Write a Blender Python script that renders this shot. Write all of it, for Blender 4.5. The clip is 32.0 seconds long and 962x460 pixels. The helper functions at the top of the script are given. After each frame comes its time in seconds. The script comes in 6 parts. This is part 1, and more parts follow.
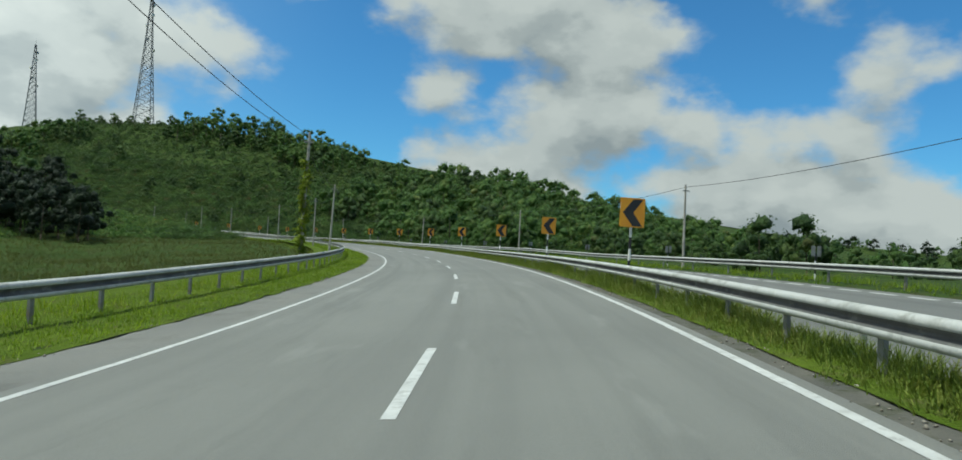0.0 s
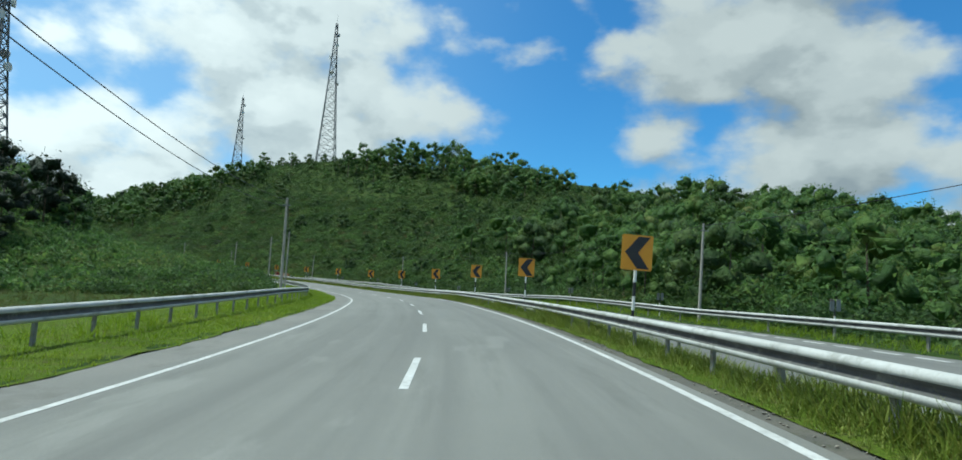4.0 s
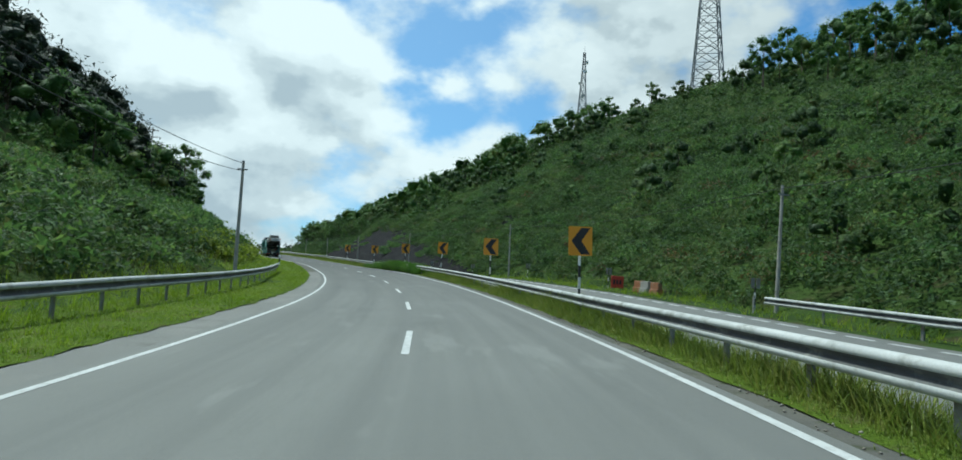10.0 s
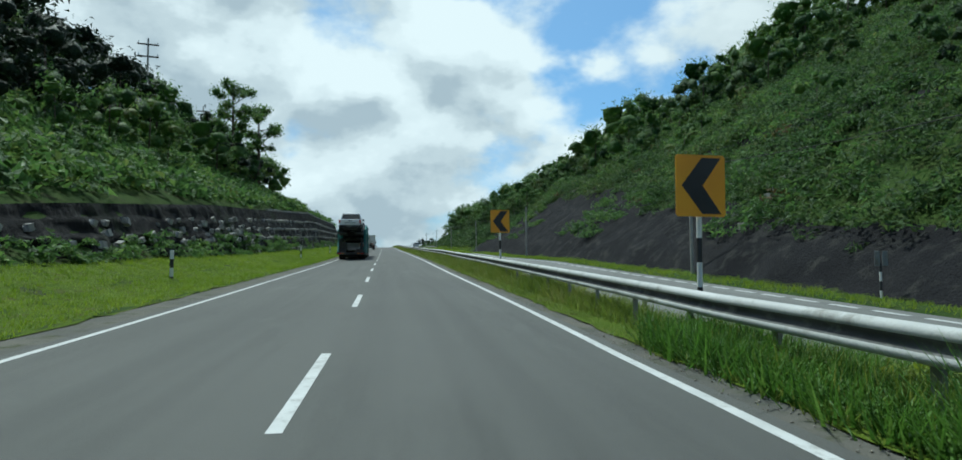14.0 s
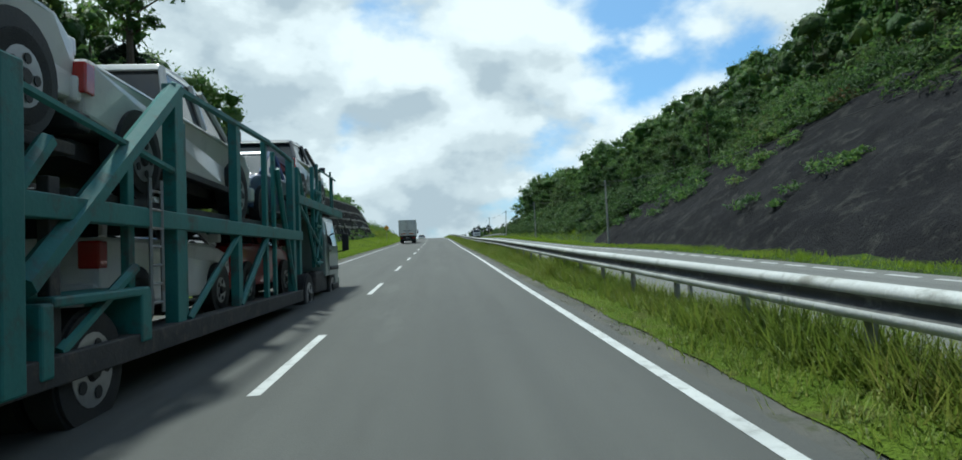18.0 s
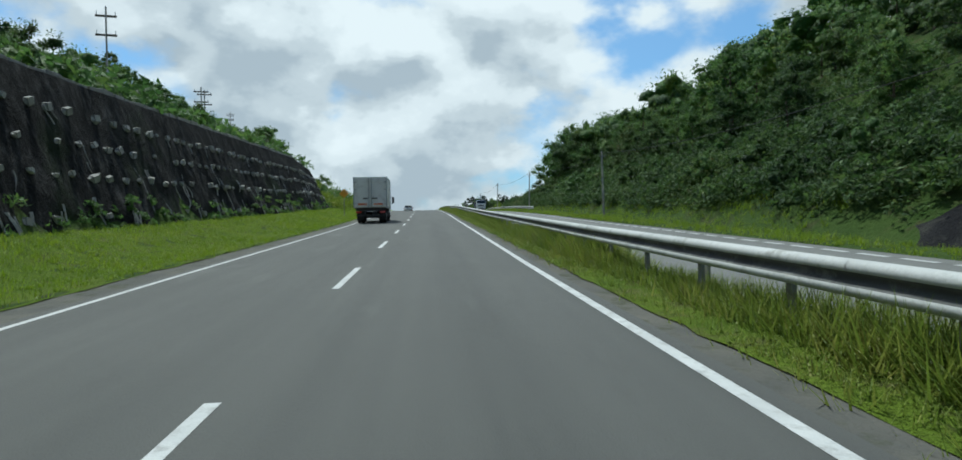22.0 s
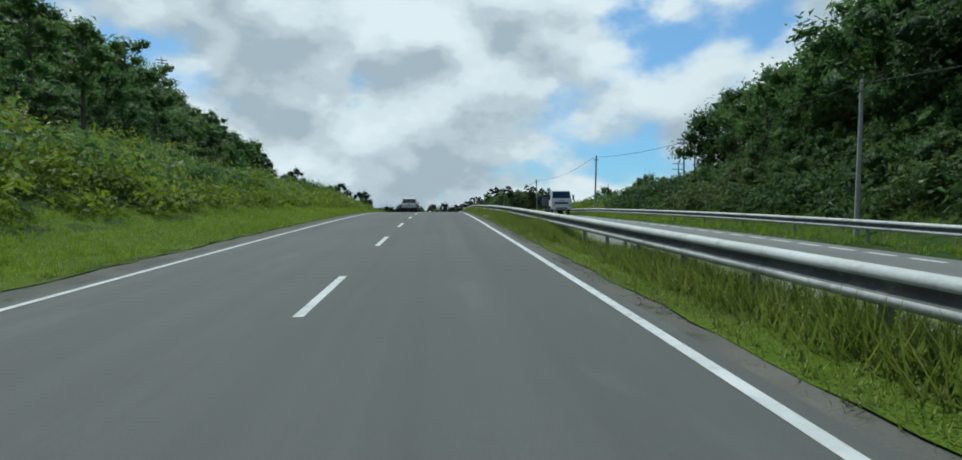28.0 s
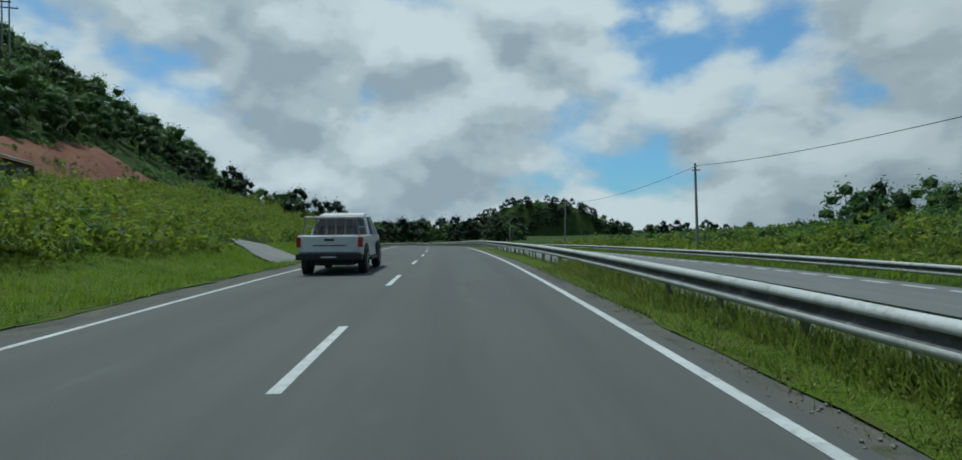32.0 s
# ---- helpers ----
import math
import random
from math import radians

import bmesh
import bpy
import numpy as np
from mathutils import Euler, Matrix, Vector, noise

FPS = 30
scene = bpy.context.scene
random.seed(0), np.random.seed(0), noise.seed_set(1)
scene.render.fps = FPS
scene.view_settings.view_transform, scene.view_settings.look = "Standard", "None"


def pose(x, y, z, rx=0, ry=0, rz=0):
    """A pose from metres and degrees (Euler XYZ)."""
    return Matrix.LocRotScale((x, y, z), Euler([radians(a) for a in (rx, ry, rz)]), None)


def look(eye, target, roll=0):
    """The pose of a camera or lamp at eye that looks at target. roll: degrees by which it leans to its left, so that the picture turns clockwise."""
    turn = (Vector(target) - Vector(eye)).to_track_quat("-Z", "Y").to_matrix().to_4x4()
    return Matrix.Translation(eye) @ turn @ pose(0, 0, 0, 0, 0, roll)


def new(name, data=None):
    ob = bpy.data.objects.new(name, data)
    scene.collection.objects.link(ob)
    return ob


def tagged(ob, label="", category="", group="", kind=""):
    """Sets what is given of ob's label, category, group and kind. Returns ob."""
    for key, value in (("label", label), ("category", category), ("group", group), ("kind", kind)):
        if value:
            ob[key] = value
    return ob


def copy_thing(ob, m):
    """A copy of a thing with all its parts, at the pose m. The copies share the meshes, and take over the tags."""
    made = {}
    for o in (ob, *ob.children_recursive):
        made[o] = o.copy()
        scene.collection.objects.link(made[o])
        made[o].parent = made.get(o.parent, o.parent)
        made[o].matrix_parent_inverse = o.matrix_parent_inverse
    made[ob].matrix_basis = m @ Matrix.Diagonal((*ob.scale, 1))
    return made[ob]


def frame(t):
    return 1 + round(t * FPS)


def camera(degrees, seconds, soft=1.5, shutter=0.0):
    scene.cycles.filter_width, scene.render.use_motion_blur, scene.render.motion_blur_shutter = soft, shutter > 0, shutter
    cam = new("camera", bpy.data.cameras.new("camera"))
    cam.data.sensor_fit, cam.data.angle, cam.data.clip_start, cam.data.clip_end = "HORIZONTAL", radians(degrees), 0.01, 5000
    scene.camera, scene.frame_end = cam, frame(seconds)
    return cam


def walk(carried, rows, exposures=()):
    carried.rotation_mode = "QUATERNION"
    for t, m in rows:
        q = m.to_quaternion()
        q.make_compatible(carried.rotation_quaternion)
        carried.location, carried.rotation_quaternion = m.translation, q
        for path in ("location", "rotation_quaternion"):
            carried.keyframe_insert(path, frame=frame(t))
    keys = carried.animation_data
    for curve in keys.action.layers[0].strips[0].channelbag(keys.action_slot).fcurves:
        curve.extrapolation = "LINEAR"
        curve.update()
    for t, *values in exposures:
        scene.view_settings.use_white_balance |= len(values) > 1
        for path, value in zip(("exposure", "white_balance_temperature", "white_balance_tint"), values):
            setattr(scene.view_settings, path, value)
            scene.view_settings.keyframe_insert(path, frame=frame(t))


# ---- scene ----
cam = camera(74.0, 32.0, soft=1.6)
# seconds, eye, yaw (to the left of +y), pitch, roll
PATH = [
    (0, -3.629, -31.185, 0.904, -9.13, 2.01, 3.31),
    (0.5, -1.659, -21.187, 1.061, -6.74, 1.11, 2.10),
    (1, -0.293, -11.208, 1.222, -4.75, 3.11, 2.01),
    (1.5, 0.782, -1.468, 1.358, -2.57, 4.54, 2.38),
    (2, 1.305, 8.251, 1.467, 0.79, 4.19, 1.70),
    (2.5, 1.345, 18.104, 1.576, -0.12, 4.65, 2.95),
    (3, 0.777, 27.945, 1.689, 3.38, 5.02, 3.32),
    (3.5, -0.084, 37.667, 1.820, 6.22, 5.56, 3.97),
    (4, -1.500, 47.262, 1.949, 10.41, 5.69, 3.45),
    (4.5, -3.331, 56.766, 2.088, 13.68, 6.07, 4.13),
    (6.5, -14.933, 93.279, 2.495, 24.53, 5.07, 4.75),
    (7, -19.092, 102.113, 2.513, 26.13, 4.98, 4.23),
    (7.5, -23.769, 110.980, 2.565, 30.09, 5.60, 3.43),
    (8, -28.930, 119.525, 2.658, 33.11, 5.21, 2.79),
    (8.5, -34.420, 127.588, 2.787, 36.22, 4.65, 2.33),
    (9, -40.630, 135.345, 2.951, 38.97, 5.20, 3.32),
    (9.5, -46.976, 142.979, 3.140, 41.23, 5.03, 3.39),
    (10, -53.755, 150.112, 3.328, 42.40, 4.61, 3.29),
    (10.5, -60.836, 156.991, 3.532, 44.93, 5.48, 3.66),
    (11, -67.958, 163.135, 3.746, 45.78, 4.94, 4.03),
    (11.5, -74.594, 168.708, 3.987, 49.34, 5.38, 4.23),
    (12, -81.450, 173.716, 4.250, 52.31, 4.63, 2.79),
    (12.5, -88.389, 178.146, 4.511, 53.95, 4.50, 2.88),
    (13, -95.312, 182.811, 4.803, 55.24, 4.02, 2.66),
    (13.5, -102.189, 186.979, 5.074, 56.50, 4.57, 2.69),
    (14, -108.992, 190.650, 5.311, 56.74, 3.03, -0.07),
    (14.5, -115.614, 194.344, 5.528, 59.79, 3.89, -1.01),
    (16.5, -141.359, 206.310, 6.425, 58.72, 3.26, -0.71),
    (17, -147.165, 209.154, 6.640, 59.91, 2.70, -0.33),
    (17.5, -152.299, 211.815, 6.839, 60.70, 2.32, -1.69),
    (18, -157.260, 213.991, 7.005, 61.57, 1.90, -2.00),
    (18.5, -161.779, 216.113, 7.160, 61.70, 0.35, -2.85),
    (19, -166.141, 218.092, 7.305, 63.68, 1.98, -1.54),
    (19.5, -170.632, 220.021, 7.450, 63.28, 1.79, -0.56),
    (20, -175.180, 222.244, 7.611, 62.11, 1.76, -0.97),
    (20.5, -179.971, 224.431, 7.778, 62.78, 1.77, -0.13),
    (21, -185.029, 226.507, 7.949, 61.64, 1.54, -0.40),
    (21.5, -189.850, 228.706, 8.119, 62.10, 0.91, -0.44),
    (22, -194.512, 230.885, 8.280, 60.81, -0.71, -1.04),
    (22.5, -198.796, 232.835, 8.426, 61.29, -1.10, -1.45),
    (23, -203.160, 235.150, 8.583, 61.18, -1.31, -1.13),
    (23.5, -207.860, 237.064, 8.740, 60.90, -0.53, -0.96),
    (24, -212.602, 239.091, 8.905, 60.88, -0.44, -1.09),
    (24.5, -217.424, 241.070, 9.072, 61.63, 0.01, -0.46),
    (25, -222.303, 243.646, 9.256, 61.47, 0.04, -0.68),
    (25.5, -227.676, 245.985, 9.449, 61.03, 0.04, -0.98),
    (27.5, -249.508, 256.082, 10.325, 61.34, -0.13, -0.55),
    (28, -255.664, 258.615, 10.559, 62.34, -1.50, -0.03),
    (28.5, -261.939, 261.431, 10.791, 62.44, -0.57, 0.35),
    (29, -268.349, 264.079, 11.014, 61.47, 0.15, -0.07),
    (29.5, -274.674, 266.819, 11.227, 62.40, 1.81, -0.21),
    (30, -280.917, 269.604, 11.429, 62.76, 1.78, 0.06),
    (30.5, -286.850, 272.415, 11.603, 63.26, 1.74, 0.17),
    (31, -293.533, 275.102, 11.764, 63.02, 0.89, -0.30),
    (31.5, -300.388, 278.173, 11.903, 63.26, 0.85, -0.09),
    (32, -307.357, 281.291, 11.990, 63.19, -0.46, -0.24),
]


def aim(x, y, z, yaw, pitch, roll):
    a, b = radians(yaw), radians(pitch)
    way = Vector((-math.sin(a) * math.cos(b), math.cos(a) * math.cos(b), math.sin(b)))
    return look(Vector((x, y, z)), Vector((x, y, z)) + 10 * way, roll)


# the camera's own exposure and white balance: seconds, stops, kelvin, tint
EXPOSURE = [(0, 0.15, 6250, -5), (4, 0.33, 5850, -7), (7, 0.43, 5850, -7), (10, 0.2, 5700, -8), (12.5, 0.1, 5650, -8), (15, 0.18, 5700, -6), (18, 0.28, 5800, -4), (22, 0.1, 5800, -2), (25, 0.1, 5850, -1), (29, -0.1, 5700, -4), (32, -0.38, 5600, -6)]
walk(cam, [(row[0], aim(*row[1:])) for row in PATH], EXPOSURE)

# ------------------------------------------------------------------ world and sun
SUN_YAW, SUN_UP = 100.0, 64.0
world = bpy.data.worlds.new("sky")
scene.world = world
world.use_nodes = True
wn, wl = world.node_tree.nodes, world.node_tree.links
wn.clear()


def wnode(kind, **values):
    n = wn.new(kind)
    for k, v in values.items():
        n.inputs[k].default_value = v
    return n


def wmath(op, a, b=None, c=None):
    n = wn.new("ShaderNodeMath")
    n.operation = op
    for i, v in enumerate((a, b, c)):
        if v is None:
            continue
        if isinstance(v, (int, float)):
            n.inputs[i].default_value = v
        else:
            wl.new(v, n.inputs[i])
    return n.outputs[0]


def wramp(value, *stops):
    n = wn.new("ShaderNodeValToRGB")
    n.color_ramp.interpolation = "EASE"
    while len(n.color_ramp.elements) < len(stops):
        n.color_ramp.elements.new(0.5)
    for e, (p, c) in zip(n.color_ramp.elements, stops):
        e.position, e.color = p, (*c, 1) if len(c) == 3 else c
    wl.new(value, n.inputs[0])
    return n.outputs[0]


sky = wn.new("ShaderNodeTexSky")
sky.sky_type = "NISHITA"
sky.sun_disc = False
sky.sun_elevation = radians(SUN_UP)
sky.sun_rotation = radians(-SUN_YAW)
sky.air_density, sky.dust_density, sky.ozone_density = 1.0, 0.4, 2.0
coord = wn.new("ShaderNodeTexCoord")
split = wn.new("ShaderNodeSeparateXYZ")
wl.new(coord.outputs["Generated"], split.inputs[0])
dx, dy, dz = split.outputs
lump = wn.new("ShaderNodeCombineXYZ")
wl.new(dx, lump.inputs[0])
wl.new(dy, lump.inputs[1])
wl.new(wmath("MULTIPLY", dz, 1.6), lump.inputs[2])


def cloud(lift):
    """Cloud density in a direction, looked up a little higher or lower: broad masses with round billows on them."""
    shift = wn.new("ShaderNodeVectorMath")
    shift.operation = "ADD"
    wl.new(lump.outputs[0], shift.inputs[0])
    shift.inputs[1].default_value = (0.37, 1.91, 0.6 + lift)
    n = wnode("ShaderNodeTexNoise", Scale=2.5, Detail=9.0, Roughness=0.53, Distortion=0.0)
    wl.new(shift.outputs[0], n.inputs["Vector"])
    warp = wnode("ShaderNodeTexNoise", Scale=9.0, Detail=4.0, Roughness=0.55)
    wl.new(shift.outputs[0], warp.inputs["Vector"])
    bent = wn.new("ShaderNodeVectorMath")
    bent.operation = "MULTIPLY_ADD"
    wl.new(warp.outputs["Color"], bent.inputs[0])
    bent.inputs[1].default_value = (0.13, 0.13, 0.13)
    wl.new(shift.outputs[0], bent.inputs[2])
    puff = wn.new("ShaderNodeTexVoronoi")
    puff.feature = "SMOOTH_F1"
    puff.inputs["Scale"].default_value, puff.inputs["Smoothness"].default_value, puff.inputs["Detail"].default_value, puff.inputs["Roughness"].default_value = 5.5, 0.45, 1.0, 0.45
    wl.new(bent.outputs[0], puff.inputs["Vector"])
    round_off = wmath("MULTIPLY_ADD", puff.outputs["Distance"], -0.26, 0.115)
    return wmath("ADD", n.outputs["Fac"], round_off)


def toward(way):
    n = wn.new("ShaderNodeVectorMath")
    n.operation = "DOT_PRODUCT"
    wl.new(coord.outputs["Generated"], n.inputs[0])
    n.inputs[1].default_value = Vector(way).normalized()
    return n.outputs["Value"]


here, above = cloud(0.0), cloud(0.075)
# a wide clear stretch ahead of the first heading; more cloud towards the sun
gap = wramp(toward((-0.10, 0.88, 0.42)), (0.80, (0, 0, 0)), (1.0, (1, 1, 1)))
sunny = wramp(toward((-math.sin(radians(SUN_YAW - 25)), math.cos(radians(SUN_YAW - 25)), 0.35)), (0.35, (0, 0, 0)), (1.0, (1, 1, 1)))
# cloud banks close up towards the horizon
low = wmath("MULTIPLY", wramp(dz, (0.02, (1, 1, 1)), (0.24, (0, 0, 0))), 0.11)
cover = wmath("ADD", wmath("SUBTRACT", here, wmath("MULTIPLY", gap, 0.015)), wmath("ADD", wmath("MULTIPLY_ADD", sunny, 0.075, 0.05), low))
mask = wramp(cover, (0.42, (0, 0, 0)), (0.54, (1, 1, 1)))
thick = wmath("ADD", wmath("MULTIPLY", wmath("SUBTRACT", above, here), 1.7), wmath("MULTIPLY", cover, 0.75))
grey = wramp(thick, (0.28, (0.97, 0.975, 0.98)), (0.39, (0.87, 0.885, 0.90)), (0.50, (0.67, 0.70, 0.73)), (0.62, (0.50, 0.545, 0.595)))
lit = wn.new("ShaderNodeVectorMath")
lit.operation = "SCALE"
wl.new(grey, lit.inputs[0])
wl.new(wmath("ADD", wmath("MULTIPLY", sunny, 0.38), 0.57), lit.inputs["Scale"])
tone = lit.outputs[0]
mix = wn.new("ShaderNodeMix")
mix.data_type = "RGBA"
blue = wn.new("ShaderNodeVectorMath")
blue.operation = "SCALE"
wl.new(sky.outputs[0], blue.inputs[0])
blue.inputs["Scale"].default_value = 0.112
deep = wn.new("ShaderNodeVectorMath")
deep.operation = "MULTIPLY"
wl.new(blue.outputs[0], deep.inputs[0])
deep.inputs[1].default_value = (0.43, 0.85, 1.16)
wl.new(mask, mix.inputs[0])
pale = wn.new("ShaderNodeMix")
pale.data_type = "RGBA"
wl.new(wmath("MULTIPLY", sunny, 0.42), pale.inputs[0])
wl.new(deep.outputs[0], pale.inputs[6])
pale.inputs[7].default_value = (0.52, 0.68, 0.84, 1)
wl.new(pale.outputs[2], mix.inputs[6])
wl.new(tone, mix.inputs[7])
back = wn.new("ShaderNodeBackground")
back.inputs["Strength"].default_value = 0.9
wl.new(mix.outputs[2], back.inputs["Color"])
wout = wn.new("ShaderNodeOutputWorld")
wl.new(back.outputs[0], wout.inputs["Surface"])

sun_data = bpy.data.lights.new("sun", "SUN")
sun_data.energy, sun_data.angle, sun_data.color = 3.5, radians(5.0), (1.0, 0.95, 0.86)
sun = new("sun", sun_data)
sa, sb = radians(SUN_YAW), radians(SUN_UP)
sun.matrix_world = look(Vector((-math.sin(sa) * math.cos(sb), math.cos(sa) * math.cos(sb), math.sin(sb))) * 300, (0, 0, 0))


# ------------------------------------------------------------------ materials
def tree_of(name):
    m = bpy.data.materials.new(name)
    m.use_nodes = True
    return m, m.node_tree.nodes, m.node_tree.links, m.node_tree.nodes["Principled BSDF"]


def mixed(n, l, fac, a, b):
    q = n.new("ShaderNodeMix")
    q.data_type = "RGBA"
    for sock, v in ((q.inputs[0], fac), (q.inputs[6], a), (q.inputs[7], b)):
        if isinstance(v, (int, float)):
            sock.default_value = v
        elif isinstance(v, tuple):
            sock.default_value = (*v, 1)
        else:
            l.new(v, sock)
    return q.outputs[2]


def noise_of(n, l, vec, scale, detail=4.0, rough=0.6, lo=0.35, hi=0.65):
    t = n.new("ShaderNodeTexNoise")
    t.inputs["Scale"].default_value, t.inputs["Detail"].default_value, t.inputs["Roughness"].default_value = scale, detail, rough
    l.new(vec, t.inputs["Vector"])
    r = n.new("ShaderNodeMapRange")
    r.inputs["From Min"].default_value, r.inputs["From Max"].default_value = lo, hi
    l.new(t.outputs["Fac"], r.inputs["Value"])
    return r.outputs[0]


def surface(name, a, b, large=0.5, fine=25.0, rough=0.8, metal=0.0, bump=0.2, grain=0.25, local=False, dirt=None, coat=0.0, depth=0.01, spec=0.5):
    """Paint, metal, earth: two colours in large patches, fine grain, relief, and dirt in streaks if given."""
    m, n, l, p = tree_of(name)
    if local:
        vec = n.new("ShaderNodeTexCoord").outputs["Object"]
    else:
        vec = n.new("ShaderNodeNewGeometry").outputs["Position"]
    patch = noise_of(n, l, vec, large)
    spot = noise_of(n, l, vec, fine, 3.0, 0.7, 0.25, 0.75)
    col = mixed(n, l, patch, a, b)
    dark = tuple(v * 0.55 for v in a)
    k = n.new("ShaderNodeMath")
    k.operation = "MULTIPLY"
    l.new(spot, k.inputs[0])
    k.inputs[1].default_value = grain
    col = mixed(n, l, k.outputs[0], col, dark)
    if dirt:
        stain = noise_of(n, l, vec, large * 3.1, 6.0, 0.7, 0.52, 0.7)
        col = mixed(n, l, stain, col, dirt)
    l.new(col, p.inputs["Base Color"])
    p.inputs["Roughness"].default_value, p.inputs["Metallic"].default_value = rough, metal
    p.inputs["Coat Weight"].default_value = coat
    p.inputs["Specular IOR Level"].default_value = spec
    if bump:
        bn = n.new("ShaderNodeBump")
        bn.inputs["Strength"].default_value, bn.inputs["Distance"].default_value = bump, depth
        l.new(spot, bn.inputs["Height"])
        l.new(bn.outputs[0], p.inputs["Normal"])
    return m


def leaf(name, *greens, glow=0.4, patchy=0.02, mottle=0.3):
    m, n, l, p = tree_of(name)
    g = n.new("ShaderNodeNewGeometry")
    r = n.new("ShaderNodeValToRGB")
    while len(r.color_ramp.elements) < len(greens):
        r.color_ramp.elements.new(0.5)
    for i, (e, c) in enumerate(zip(r.color_ramp.elements, greens)):
        e.position, e.color = i / max(1, len(greens) - 1), (*c, 1)
    wide = noise_of(n, l, g.outputs["Position"], patchy * 6, 3.0, 0.6, 0.3, 0.7)
    mm = n.new("ShaderNodeMath")
    mm.operation = "MULTIPLY_ADD"
    l.new(g.outputs["Random Per Island"], mm.inputs[0])
    mm.inputs[1].default_value = 0.55
    half = n.new("ShaderNodeMath")
    half.operation = "MULTIPLY"
    l.new(wide, half.inputs[0])
    half.inputs[1].default_value = 0.45
    l.new(half.outputs[0], mm.inputs[2])
    l.new(mm.outputs[0], r.inputs[0])
    fine = noise_of(n, l, g.outputs["Position"], 2.6, 4.0, 0.7, 0.40, 0.62)
    shade = n.new("ShaderNodeMath")
    shade.operation = "MULTIPLY"
    l.new(fine, shade.inputs[0])
    shade.inputs[1].default_value = mottle
    tone = mixed(n, l, shade.outputs[0], r.outputs[0], tuple(v * 0.45 for v in greens[0]))
    l.new(tone, p.inputs["Base Color"])
    bn = n.new("ShaderNodeBump")
    bn.inputs["Strength"].default_value, bn.inputs["Distance"].default_value = 0.8, 0.15
    l.new(fine, bn.inputs["Height"])
    l.new(bn.outputs[0], p.inputs["Normal"])
    p.inputs["Roughness"].default_value = 0.5
    p.inputs["Specular IOR Level"].default_value = 0.3
    tr = n.new("ShaderNodeBsdfTranslucent")
    l.new(tone, tr.inputs["Color"])
    sh = n.new("ShaderNodeMixShader")
    sh.inputs[0].default_value = glow
    out = n["Material Output"]
    l.new(p.outputs[0], sh.inputs[1])
    l.new(tr.outputs[0], sh.inputs[2])
    l.new(sh.outputs[0], out.inputs["Surface"])
    return m


